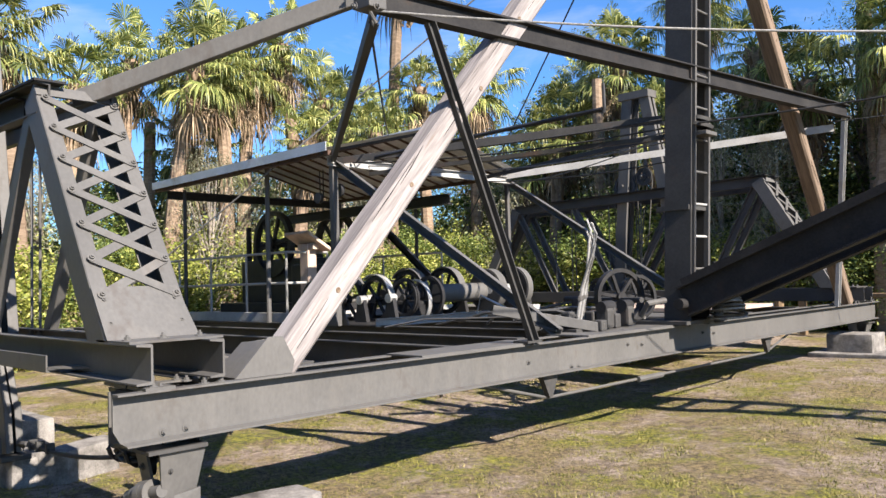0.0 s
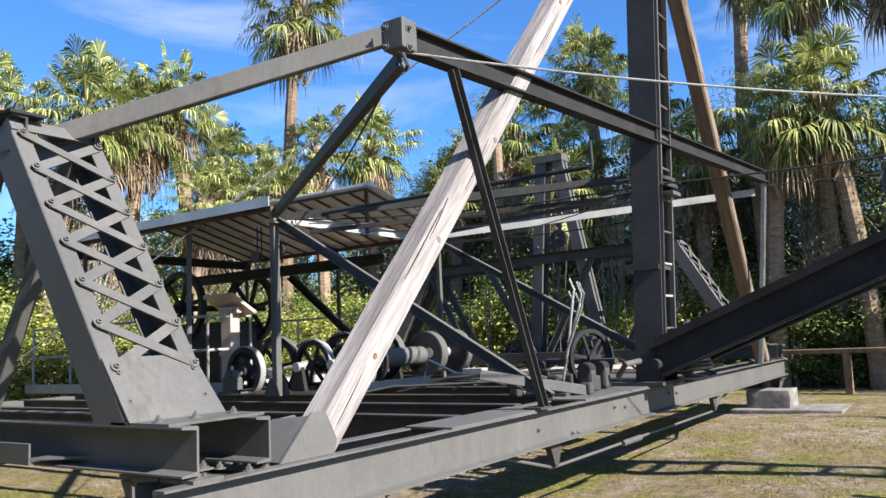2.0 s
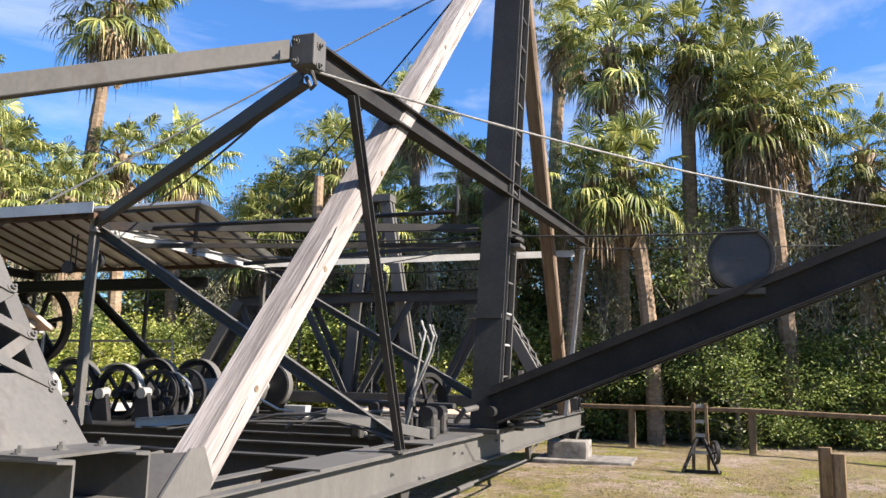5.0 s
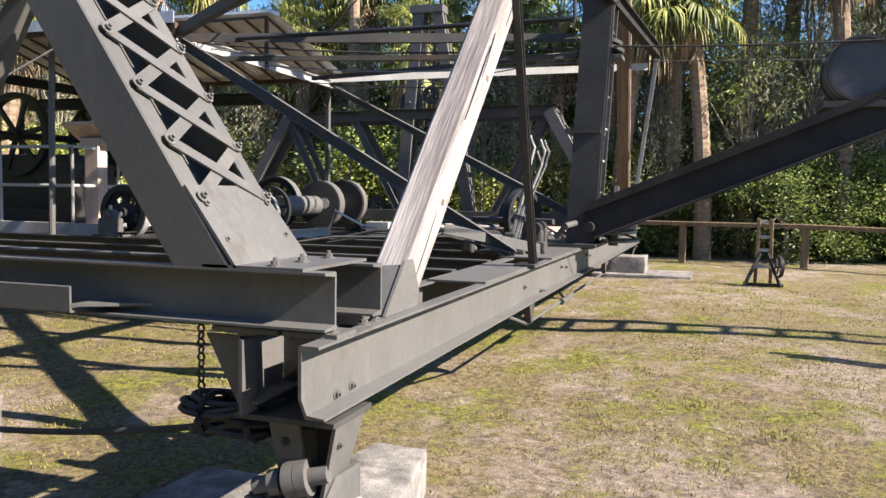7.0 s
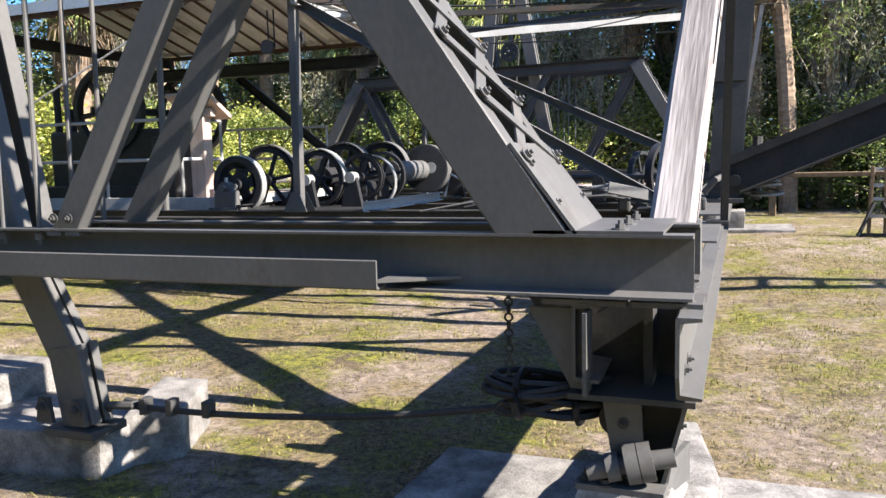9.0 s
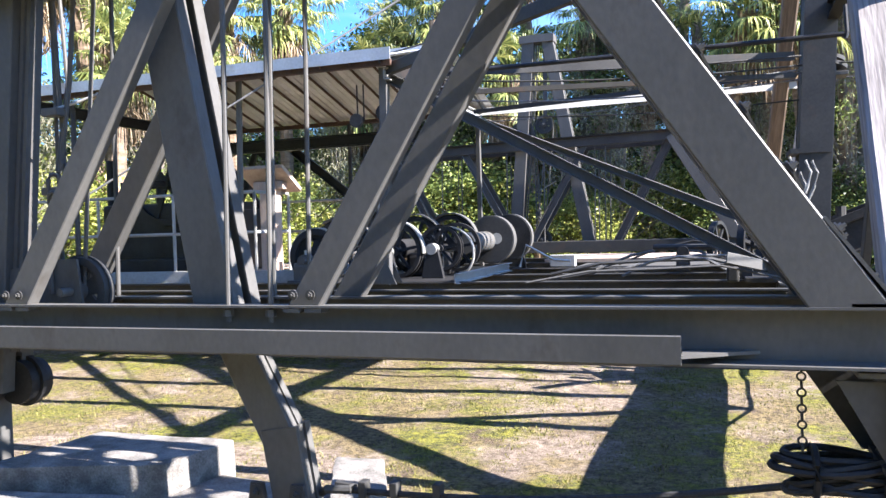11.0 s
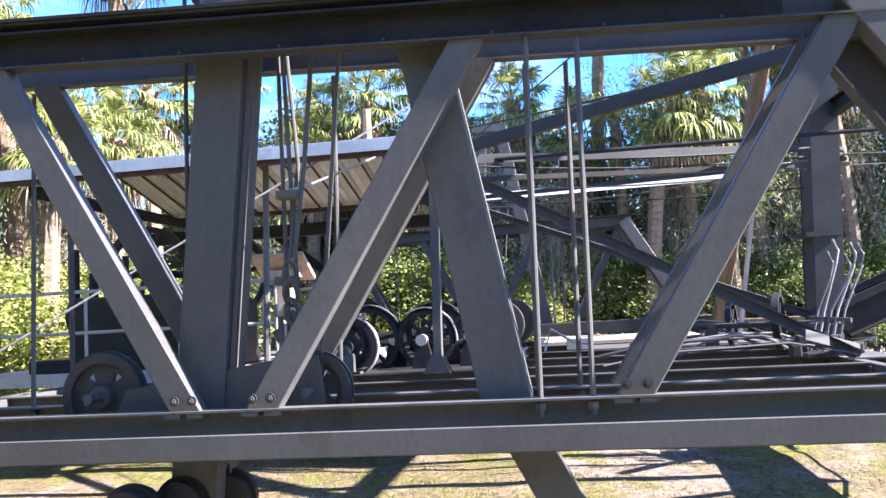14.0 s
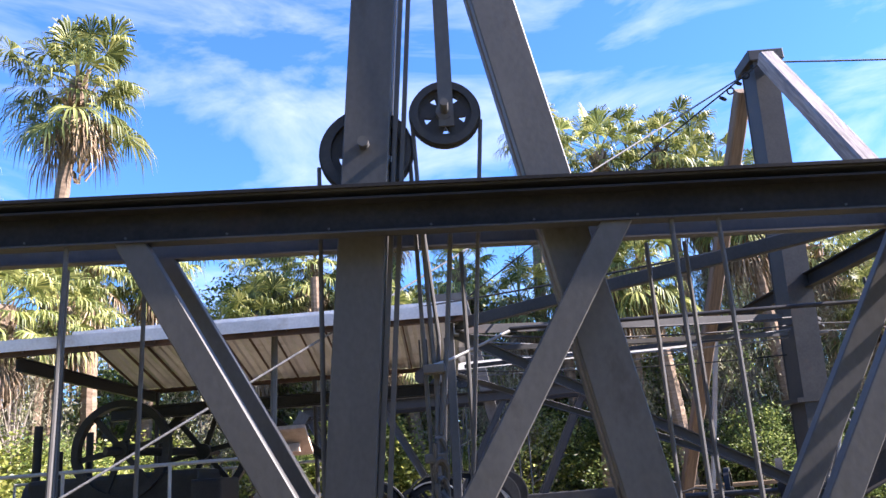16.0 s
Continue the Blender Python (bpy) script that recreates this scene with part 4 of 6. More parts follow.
def canopy():
    t = thing("canopy", (-11, RIDGE, BEAM_TOP), "open gable canopy of corrugated metal on steel posts", "canopy")
    xa, xb, ya, yb, ze, zr = -8.88, -13.6, 5.40, 9.18, 3.18, 3.66
    for y, nm in ((ya, "roof_sheet"), (yb, "roof_sheet")):
        bm = bmesh.new()
        k = 180
        low, high, low2, high2 = [], [], [], []
        for i in range(k + 1):
            x = xa + (xb - xa) * i / k
            w = 0.010 * math.sin(i * math.pi / 2 * 0.999) + (0.012 if i % 20 == 0 else 0)
            low.append(bm.verts.new((x, y, ze + w)))
            high.append(bm.verts.new((x, RIDGE, zr + w)))
            low2.append(bm.verts.new((x, y, ze + w - 0.004)))
            high2.append(bm.verts.new((x, RIDGE, zr + w - 0.004)))
        for i in range(k):
            bm.faces.new((low[i], low[i + 1], high[i + 1], high[i]))
            bm.faces.new((low2[i], high2[i], high2[i + 1], low2[i + 1]))
            bm.faces.new((low[i], low2[i], low2[i + 1], low[i + 1]))
        part(nm, bm, ROOF, t)
    part("ridge_cap", plate([(xa, RIDGE - 0.1, zr + 0.0), (xb, RIDGE - 0.1, zr + 0.0), (xb, RIDGE + 0.1, zr + 0.0), (xa, RIDGE + 0.1, zr + 0.0)], 0.05, (0, 0, 1)), ROOF, t)
    for y in (ya + 0.06, yb - 0.06):
        part("eave_purlin", sweep((xa - 0.02, y, ze - 0.045), (xb + 0.02, y, ze - 0.045), rect(0.05, 0.06)), RUSTY, t)
    part("fascia", block(xb, ya - 0.012, ze - 0.03, xa, ya - 0.002, ze + 0.085), ROOF, t)
    n_r = 15
    for i in range(n_r):
        x = xa - 0.12 + (xb - xa + 0.2) * i / (n_r - 1)
        for y in (ya, yb):
            part("rafter", sweep((x, y, ze - 0.04), (x, RIDGE, zr - 0.04), rect(0.014, 0.035)), RUSTY if i else STEEL_DARK, t)
    # gable beams
    part("eave_beam", sweep((-9.0, ya + 0.1, 3.04), (-9.05, yb - 0.1, 3.06), channel(0.11, 0.05, 0.01)), PALE, t)
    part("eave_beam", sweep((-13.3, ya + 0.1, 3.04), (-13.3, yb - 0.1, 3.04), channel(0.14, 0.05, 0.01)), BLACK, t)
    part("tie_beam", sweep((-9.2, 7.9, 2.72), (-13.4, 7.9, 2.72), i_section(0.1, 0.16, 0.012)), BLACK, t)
    part("collar", sweep((-9.0, RIDGE, 2.98), (-9.0, RIDGE, zr - 0.05), rect(0.04, 0.04), up=(1, 0, 0)), RUSTY, t)
    # posts
    part("post", sweep((-9.1, 5.68, BEAM_TOP), (-9.04, 5.62, 3.12), rect(0.085, 0.085, 0.006), up=(1, 0, 0)), STEEL, t)
    for y in (5.6, 5.76):
        part("post_foot", plate([(-9.24, y, 0.98), (-8.97, y, 0.98), (-9.06, y, 1.18), (-9.14, y, 1.18)], 0.012, (0, 1, 0)), STEEL, t)
    part("post", sweep((-9.1, 9.1, BEAM_TOP), (-9.1, 9.1, 3.12), rect(0.06, 0.06, 0.004), up=(1, 0, 0)), STEEL, t)
    part("post", tube([(-10.9, 5.84, BEAM_TOP), (-10.82, 5.8, 3.2)], 0.034), STEEL, t)
    for x, y in ((-12.9, 5.6), (-11.0, 8.9), (-13.2, 8.9)):
        part("post", tube([(x, y, BEAM_TOP), (x, y, 3.09)], 0.03), STEEL_DARK, t)
    # hanging tackle under the eave
    part("tackle_block", disc((-9.35, 5.62, 2.62), (0, 1, 0), 0.07, 0.05, 18), BLACK, t, smooth=True)
    part("tackle_block", disc((-9.1, 5.75, 2.7), (0, 1, 0), 0.09, 0.05, 18), BLACK, t, smooth=True)
    for x in (-9.35, -9.28, -9.1):
        part("chain", tube([(x, 5.64, 2.98), (x, 5.64, 2.62)], 0.008), BLACK, t)
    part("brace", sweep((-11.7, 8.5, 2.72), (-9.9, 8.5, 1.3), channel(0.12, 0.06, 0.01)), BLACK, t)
    return t


canopy()


# ---- engine platform ----
def platform():
    t = thing("engine_platform", (-12.6, 6.2, BEAM_TOP), "pale plank platform edge carrying the engine", "platform")
    for i in range(12):
        y = 6.12 + i * 0.26
        part("plank", block(-15.4, y, 1.0, -10.4, y + 0.245, 1.05, 0.006), WOOD if i else PALE, t)
    part("fascia", block(-15.4, 6.07, 0.97, -10.38, 6.115, 1.11, 0.005), PALE, t)
    part("fascia", block(-10.4, 6.12, 0.97, -10.36, 9.2, 1.11, 0.005), PALE, t)
    return t


platform()


def railing(points, label, posts_every=1.0, h=0.95):
    p0 = Vector(points[0])
    t = thing("railing", p0, label, "railing", "platform railings")
    for z in (h, h * 0.52):
        for a, b in zip(points, points[1:]):
            part("rail", tube([Vector(a) + Vector((0, 0, z)), Vector(b) + Vector((0, 0, z))], 0.019), PALE, t, smooth=True)
    for a, b in zip(points, points[1:]):
        a, b = Vector(a), Vector(b)
        k = max(1, round((b - a).length / posts_every))
        for i in range(k + 1):
            p = a.lerp(b, i / k)
            part("post", tube([p, p + Vector((0, 0, h))], 0.019), PALE, t, smooth=True)
            part("flange", disc(p + Vector((0, 0, 0.008)), (0, 0, 1), 0.045, 0.014, 12), PALE, t)
    return t


railing([(-15.3, 6.15, 1.05), (-10.9, 6.15, 1.05), (-10.9, 6.9, 1.05)], "white pipe railing round the engine platform")
railing([(-15.3, 9.2, 1.05), (-10.7, 9.2, 1.05)], "white pipe railing behind the winches", 1.45)


def wheel(t, c, axis, r, width, spokes, mat, name="flywheel", tooth=0, rim=0.14):
    c = Vector(c)
    d = Vector(axis).normalized()
    w = part(name, ring(c, axis, r, r * (1 - rim), width, 48), mat, t, smooth=True)
    u = Vector((0, 0, 1))
    s = d.cross(u)
    for k in range(spokes):
        a = 2 * math.pi * k / spokes + 0.35
        e = u * math.cos(a) + s * math.sin(a)
        part("spoke", sweep(c + e * r * 0.12, c + e * r * (1 - rim * 0.7), rect(r * 0.11, width * 0.4), up=d), mat, w)
    part("hub", disc(c, axis, r * 0.17, width * 1.5, 18), mat, w, smooth=True)
    if tooth:
        bm = bmesh.new()
        for k in range(tooth):
            a = 2 * math.pi * k / tooth
            e = u * math.cos(a) + s * math.sin(a)
            sweep(c + e * (r * 0.985), c + e * (r * 1.045), rect(width * 0.95, r * 2.6 / tooth), up=d, bm=bm)
        part("gear_teeth", bm, mat, w)
    return w


def engine():
    t = thing("engine", (-12.2, 7.2, 1.05), "old black stationary engine with two spoked flywheels", "engine")
    wheel(t, (-12.2, 6.72, 2.25), (0, 1, 0), 0.58, 0.11, 6, BLACK)
    wheel(t, (-11.5, 7.56, 2.2), (0, 1, 0), 0.58, 0.11, 6, BLACK)
    part("crankshaft", tube([(-12.3, 6.5, 2.24), (-11.4, 7.8, 2.2)], 0.05), BLACK, t)
    part("crankcase", block(-13.3, 6.72, 1.05, -11.3, 7.65, 1.98, 0.05), BLACK, t)
    part("cylinder", tube([(-12.6, 7.2, 1.75), (-13.5, 7.2, 1.75)], 0.24, 20), BLACK, t, smooth=True)
    part("exhaust", tube([(-13.3, 6.95, 1.7), (-13.3, 6.9, 1.62), (-13.3, 6.9, 2.62)], 0.05, 12), BLACK, t, smooth=True)
    part("stack", tube([(-12.95, 7.5, 1.7), (-12.95, 7.5, 2.55)], 0.045, 12), BLACK, t, smooth=True)
    part("oiler", tube([(-13.05, 6.9, 1.9), (-13.05, 6.9, 2.3)], 0.06, 12), BLACK, t, smooth=True)
    part("water_tank", block(-11.3, 6.45, 1.05, -10.95, 7.2, 1.85, 0.03), BLACK, t)
    part("bed", block(-13.7, 6.5, 1.05, -11.2, 7.9, 1.22, 0.02), BLACK, t)
    t.location += Vector((-0.8, 0.6, 0))
    return t


engine()


def lectern():
    c = Vector((-10.95, 6.58, 1.05))
    t = thing("lectern", c, "pinkish wooden information lectern with slanted top", "lectern")
    part("post", block(c.x - 0.1, c.y - 0.08, c.z, c.x + 0.1, c.y + 0.08, 2.12, 0.008), WOOD, t)
    part("slant_board", plate([c + Vector((-0.3, -0.22, 1.24)), c + Vector((0.3, -0.22, 1.24)), c + Vector((0.3, 0.22, 0.98)), c + Vector((-0.3, 0.22, 0.98))], 0.045, (0, 0.5, 0.86)), WOOD, t)
    part("panel", plate([c + Vector((-0.25, -0.16, 1.233)), c + Vector((0.25, -0.16, 1.233)), c + Vector((0.25, 0.18, 1.032)), c + Vector((-0.25, 0.18, 1.032))], 0.008, (0, 0.5, 0.86)), PALE, t)
    part("bearer", block(c.x - 0.2, c.y - 0.05, 2.04, c.x + 0.2, c.y + 0.05, 2.13, 0.006), WOOD, t)


lectern()


def winches():
    base = thing("winch", (-9.2, 6.8, BEAM_TOP), "black geared winch with drums and worn bright flanges", "winch")

    def guard(c, r, a0, a1, w, mat):
        """A curved strip over a gear, from angle a0 to a1."""
        bm = bmesh.new()
        k = 22
        prev = None
        for i in range(k + 1):
            a = radians(a0 + (a1 - a0) * i / k)
            e = Vector((math.cos(a), 0, math.sin(a)))
            row = [bm.verts.new(Vector(c) + e * rr + Vector((0, yy, 0))) for rr, yy in ((r, -w / 2), (r + 0.014, -w / 2), (r + 0.014, w / 2), (r, w / 2))]
            if prev:
                for q in range(4):
                    bm.faces.new((prev[q], prev[(q + 1) % 4], row[(q + 1) % 4], row[q]))
            else:
                bm.faces.new(row)
            prev = row
        bm.faces.new(prev)
        part("gear_guard", bm, mat, base)
    # brake wheel: a dished disc with holes and a worn bright tyre
    c = Vector((-10.1, 6.1, 1.25))
    bw = part("brake_wheel", ring(c, (0, 1, 0), 0.31, 0.245, 0.10, 48), BLACK, base, smooth=True)
    bm = ring(c, (0, 1, 0), 0.25, 0.185, 0.02, 48)
    ring(c, (0, 1, 0), 0.125, 0.05, 0.025, 32, bm=bm)
    for k in range(5):
        a = 2 * math.pi * k / 5 + 0.2
        e, sd = Vector((math.cos(a), 0, math.sin(a))), Vector((-math.sin(a), 0, math.cos(a)))
        plate([c + e * 0.11 + sd * 0.045, c + e * 0.2 + sd * 0.075, c + e * 0.2 - sd * 0.075, c + e * 0.11 - sd * 0.045], 0.02, (0, 1, 0), bm=bm)
    part("web", bm, BLACK, bw)
    part("hub", disc(c, (0, 1, 0), 0.06, 0.16, 18), BLACK, bw, smooth=True)
    part("tyre", ring(c, (0, 1, 0), 0.32, 0.305, 0.085, 48), BRIGHT, bw, smooth=True)
    part("bearing", block(-10.27, 5.84, 0.96, -9.99, 5.96, 1.2, 0.045), STEEL, base)
    part("bearing_foot", block(-10.33, 5.83, 0.96, -9.93, 5.98, 1.01, 0.008), STEEL, base)
    part("cap", disc((-10.13, 5.9, 1.2), (0, 1, 0), 0.085, 0.11, 18), STEEL, base, smooth=True)
    part("oil_cup", tube([(-10.13, 5.9, 1.27), (-10.13, 5.9, 1.33)], 0.018), BRIGHT, base)
    wheel(base, (-10.02, 6.56, 1.28), (0, 1, 0), 0.37, 0.08, 6, BLACK, "gear_wheel", 56)
    guard((-10.02, 6.56, 1.28), 0.395, 30, 125, 0.09, STEEL)
    wheel(base, (-9.36, 6.56, 1.28), (0, 1, 0), 0.31, 0.09, 6, BLACK, "gear_wheel", 48)
    guard((-9.36, 6.54, 1.28), 0.335, -5, 125, 0.10, BRIGHT)
    wheel(base, (-9.35, 7.15, 1.33), (0, 1, 0), 0.33, 0.07, 6, BLACK, "gear_wheel", 48)
    guard((-9.35, 7.15, 1.33), 0.36, 10, 140, 0.12, STEEL)
    wheel(base, (-9.05, 7.6, 1.36), (0, 1, 0), 0.31, 0.07, 6, BLACK, "gear_wheel", 46)
    guard((-9.05, 7.6, 1.36), 0.335, 15, 140, 0.12, STEEL)
    wheel(base, (-8.85, 6.62, 1.3), (0, 1, 0), 0.25, 0.07, 6, BLACK, "gear_wheel", 38)
    guard((-8.8, 6.75, 1.24), 0.285, -60, 105, 0.06, BRIGHT)
    wheel(base, (-8.78, 7.0, 1.3), (0, 1, 0), 0.28, 0.05, 6, BLACK, "brake_wheel")
    part("drum_barrel", disc((-8.72, 7.55, 1.34), (0, 1, 0), 0.125, 0.95, 24), STEEL, base, smooth=True)
    part("drum_barrel", disc((-8.58, 8.3, 1.37), (0, 1, 0), 0.07, 0.6, 20), BRIGHT, base, smooth=True)
    part("drum_flange", disc((-8.66, 8.03, 1.36), (0, 1, 0), 0.29, 0.05, 40), STEEL_DARK, base, smooth=True)
    part("flange_rim", ring((-8.66, 8.08, 1.36), (0, 1, 0), 0.305, 0.28, 0.14, 40), STEEL, base, smooth=True)
    part("drum_flange", disc((-8.53, 8.47, 1.38), (0, 1, 0), 0.29, 0.05, 40), BLACK, base, smooth=True)
    part("flange_rim", ring((-8.53, 8.52, 1.38), (0, 1, 0), 0.305, 0.28, 0.11, 40), STEEL, base, smooth=True)
    part("drum_barrel", disc((-9.4, 7.5, 1.3), (0, 1, 0), 0.11, 1.6, 24), BLACK, base, smooth=True)
    part("gear_case", block(-9.3, 6.7, 0.985, -8.85, 7.35, 1.25, 0.05), BLACK, base)
    for x, y, z in ((-8.86, 6.38, 1.3), (-9.36, 6.3, 1.28), (-8.5, 8.72, 1.38), (-9.4, 8.3, 1.3), (-9.75, 6.75, 1.28)):
        part("pedestal", plate([(x - 0.13, y, 0.95), (x + 0.13, y, 0.95), (x + 0.06, y, z), (x - 0.06, y, z)], 0.06, (0, 1, 0)), BLACK, base)
        part("cap", disc((x, y, z), (0, 1, 0), 0.06, 0.12, 16), BRIGHT, base, smooth=True)
    part("bed_channel", sweep((-8.41, 5.72, 1.02), (-8.36, 7.7, 1.03), channel(0.10, 0.05, 0.01)), PALE, base)
    part("bed_channel", sweep((-9.95, 5.8, 0.99), (-9.95, 8.4, 0.99), channel(0.10, 0.05, 0.01)), BLACK, base)
    part("bed_plate", block(-10.35, 5.8, 0.965, -8.42, 8.8, 0.985), BLACK, base)
    part("lever_rod", tube([(-8.1, 7.2, 1.05), (-8.02, 7.2, 1.3), (-7.75, 7.4, 1.12), (-7.55, 7.4, 1.1)], 0.016), BRIGHT, base)
    part("toolbox", block(-7.85, 7.7, 1.02, -7.55, 7.85, 1.16, 0.008), PALE, base)
    part("cross_shaft", tube([(-10.12, 5.8, 1.22), (-10.02, 6.9, 1.27)], 0.03), STEEL, base)


winches()


def levers():
    t = thing("lever_stand", (-5.6, 5.9, 1.0), "row of thin grey control levers on a bracket", "levers")
    rng = random.Random(3)
    for i in range(5):
        x, y = -5.46 - 0.035 * i, 5.78 + 0.075 * i
        top = Vector((-5.17 - 0.05 * i + rng.uniform(-0.02, 0.02), 5.76 + 0.05 * i, 2.03 + rng.uniform(-0.14, 0.04)))
        part("lever", tube([(x, y, 1.0), (x + 0.10, y - 0.01, 1.4), top + Vector((-0.015, 0, -0.22)), top + Vector((0.012, 0, -0.1)), top + Vector((-0.03, 0, 0))], 0.012), PALE if i % 2 else ROPE, t)
    for z in (1.06, 1.3):
        part("quadrant", sweep((-5.4 + (z - 1.06) * 0.25, 5.7, z), (-5.62 + (z - 1.06) * 0.25, 6.15, z + 0.02), rect(0.02, 0.04)), STEEL, t)
    part("stand", block(-5.75, 5.65, 0.98, -5.35, 6.2, 1.02, 0.004), STEEL_DARK, t)
    return t


levers()


def swing_gear():
    t = thing("swing_gear", (-5.7, 6.6, 1.0), "black spoked swing wheel and shafts at the mast foot", "winch")
    wheel(t, (-5.65, 6.75, 1.28), (0.9, -0.35, 0), 0.30, 0.07, 6, BLACK, "swing_wheel")
    wheel(t, (-5.95, 7.6, 1.25), (0.9, -0.35, 0), 0.26, 0.06, 6, BLACK, "swing_wheel")
    part("shaft", tube([(-5.3, 6.6, 1.25), (-6.6, 7.1, 1.25)], 0.03), STEEL_DARK, t)
    for p in ((-5.4, 6.45), (-5.45, 6.2), (-6.3, 6.95), (-5.35, 6.0)):
        part("bearing", block(p[0] - 0.07, p[1] - 0.06, 1.0, p[0] + 0.07, p[1] + 0.06, 1.2, 0.03), STEEL_DARK, t)
        part("cap", disc((p[0], p[1], 1.2), (0, 1, 0), 0.06, 0.14, 14), BLACK, t, smooth=True)
    part("skid", sweep((-5.2, 5.75, 1.02), (-5.9, 5.0, 1.22), channel(0.09, 0.05, 0.01)), STEEL, t)
    part("crank", tube([(-5.25, 6.5, 1.1), (-5.15, 6.45, 1.22), (-5.1, 6.7, 1.24)], 0.03), STEEL, t)
    cr = random.Random(8)
    for i in range(9):
        a = Vector((-5.3 - cr.uniform(0, 0.5), 5.3 + i * 0.3, 1.02))
        b = a + Vector((-cr.uniform(0.7, 2.2), cr.uniform(-0.3, 0.7), 0))
        mid = (a + b) / 2 + Vector((0, cr.uniform(-0.2, 0.2), cr.uniform(0.08, 0.3)))
        part("cable", tube([a, a.lerp(mid, 0.5) + Vector((0, 0, 0.07)), mid, mid.lerp(b, 0.5) + Vector((0, 0, 0.04)), b], cr.uniform(0.009, 0.02), 6), (STEEL, ROPE, STEEL_DARK)[i % 3], t, smooth=True)
    for i in range(6):
        p = (-5.25 - 0.12 * i, 5.9 + cr.uniform(-0.4, 0.9))
        part("bearing", block(p[0] - 0.05, p[1] - 0.05, 0.99, p[0] + 0.05, p[1] + 0.05, 1.05 + cr.uniform(0.03, 0.14), 0.02), STEEL_DARK, t)
    for i in range(7):
        part("rope_turn", ring((-4.72, 7.28 + cr.uniform(-0.03, 0.03), 1.05 + 0.035 * i), (cr.uniform(-0.2, 0.2), cr.uniform(-0.2, 0.2), 1), 0.2 - 0.012 * i, 0.175 - 0.012 * i, 0.02, 24), (ROPE, STEEL)[i % 2], t, smooth=True)
    part("deck_plate", block(-7.6, 8.1, 0.985, -5.6, 9.0, 0.997), STEEL, t)
    part("deck_plate", block(-8.3, 9.6, 0.985, -5.9, 11.4, 1.03), WOOD, t)


swing_gear()


# ---- feet, blocks and ground gear ----
def corner_foot(yc, s):
    t = thing("corner_foot", (-5.25, yc, 0.2), "dark steel corner foot bracket on a concrete pad", "foot", "feet of the dredge")

    def Y(v):
        return yc + s * v
    part("gusset", plate([(-5.62, Y(-0.165), 0.955), (-5.40, Y(-0.165), 0.955), (-5.40, Y(-0.165), 0.675), (-5.47, Y(-0.165), 0.675)], 0.014, (0, 1, 0)), STEEL, t)
    # far gusset closes the recess; its darker colour paints the shade there
    part("gusset", plate([(-5.70, Y(0.12), 0.955), (-5.125, Y(0.12), 0.955), (-5.125, Y(0.12), 0.67), (-5.5, Y(0.12), 0.65)], 0.014, (0, 1, 0)), STEEL_DARK, t)
    part("stiffener", block(-5.415, min(Y(-0.26), Y(-0.17)), 0.675, -5.402, max(Y(-0.26), Y(-0.17)), 0.955), STEEL, t)
    part("stiffener", block(-5.24, min(Y(-0.05), Y(0.1)), 0.66, -5.21, max(Y(-0.05), Y(0.1)), 0.95), STEEL_DARK, t)
    part("clip_plate", block(-5.56, Y(-0.12) - 0.1, 0.975, -5.28, Y(-0.12) + 0.06, 0.993), STEEL, t)
    part("clip_plate", block(-5.26, Y(-0.12) - 0.1, 0.975, -5.04, Y(-0.12) + 0.06, 0.993), STEEL, t)
    for x in (-5.48, -5.34, -5.2, -5.09):
        bolt(t, (x, Y(-0.16), 0.993), (0, 0, 1), STEEL, 0.016)
        part("stud", tube([(x, Y(-0.16), 0.99), (x, Y(-0.16), 1.05)], 0.010), STEEL, t)
    part("bottom_plate", block(-5.48, min(Y(-0.2), Y(0.13)), 0.645, -5.06, max(Y(-0.2), Y(0.13)), 0.665), STEEL_DARK, t)
    for yo, yb in ((-0.13, -0.06), (0.12, 0.07)):
        part("leg_plate", plate([(-5.37, Y(yo), 0.645), (-5.24, Y(yo), 0.645), (-5.225, Y(yb), 0.25), (-5.325, Y(yb), 0.25)], 0.016, (0, 1, 0.15)), STEEL, t)
    part("leg_plate", plate([(-5.09, Y(-0.13), 0.645), (-5.09, Y(0.13), 0.645), (-5.19, Y(0.08), 0.25), (-5.19, Y(-0.07), 0.25)], 0.016, (1, 0, 0.25)), STEEL, t)
    part("leg_web", plate([(-5.24, Y(0.02), 0.645), (-5.1, Y(0.02), 0.645), (-5.19, Y(0.02), 0.25), (-5.24, Y(0.02), 0.25)], 0.02, (0, 1, 0)), STEEL_DARK, t)
    bolt(t, (-5.12, Y(-0.06), 0.54), (1, 0, 0), STEEL_DARK, 0.014)
    bolt(t, (-5.3, Y(-0.125), 0.55), (0, -s, 0), STEEL_DARK, 0.012)
    bm = bmesh.new()
    lo = [bm.verts.new((x, Y(y), 0.17)) for x, y in ((-5.5, -0.21), (-5.11, -0.22), (-5.07, 0.2), (-5.48, 0.2))]
    hi = [bm.verts.new((x, Y(y), 0.31)) for x, y in ((-5.45, -0.16), (-5.15, -0.17), (-5.13, 0.13), (-5.43, 0.15))]
    bm.faces.new(lo)
    bm.faces.new(hi)
    for q in range(4):
        bm.faces.new((lo[q], lo[(q + 1) % 4], hi[(q + 1) % 4], hi[q]))
    part("mortar_bed", bm, CONCRETE, t, "pale mortar bedding under the shoe")
    pa, pb = Vector((-5.42, Y(-0.15), 0.375)), Vector((-5.13, Y(-0.1), 0.44))
    part("pivot", tube([pa, pb], 0.034, 14), STEEL, t, smooth=True)
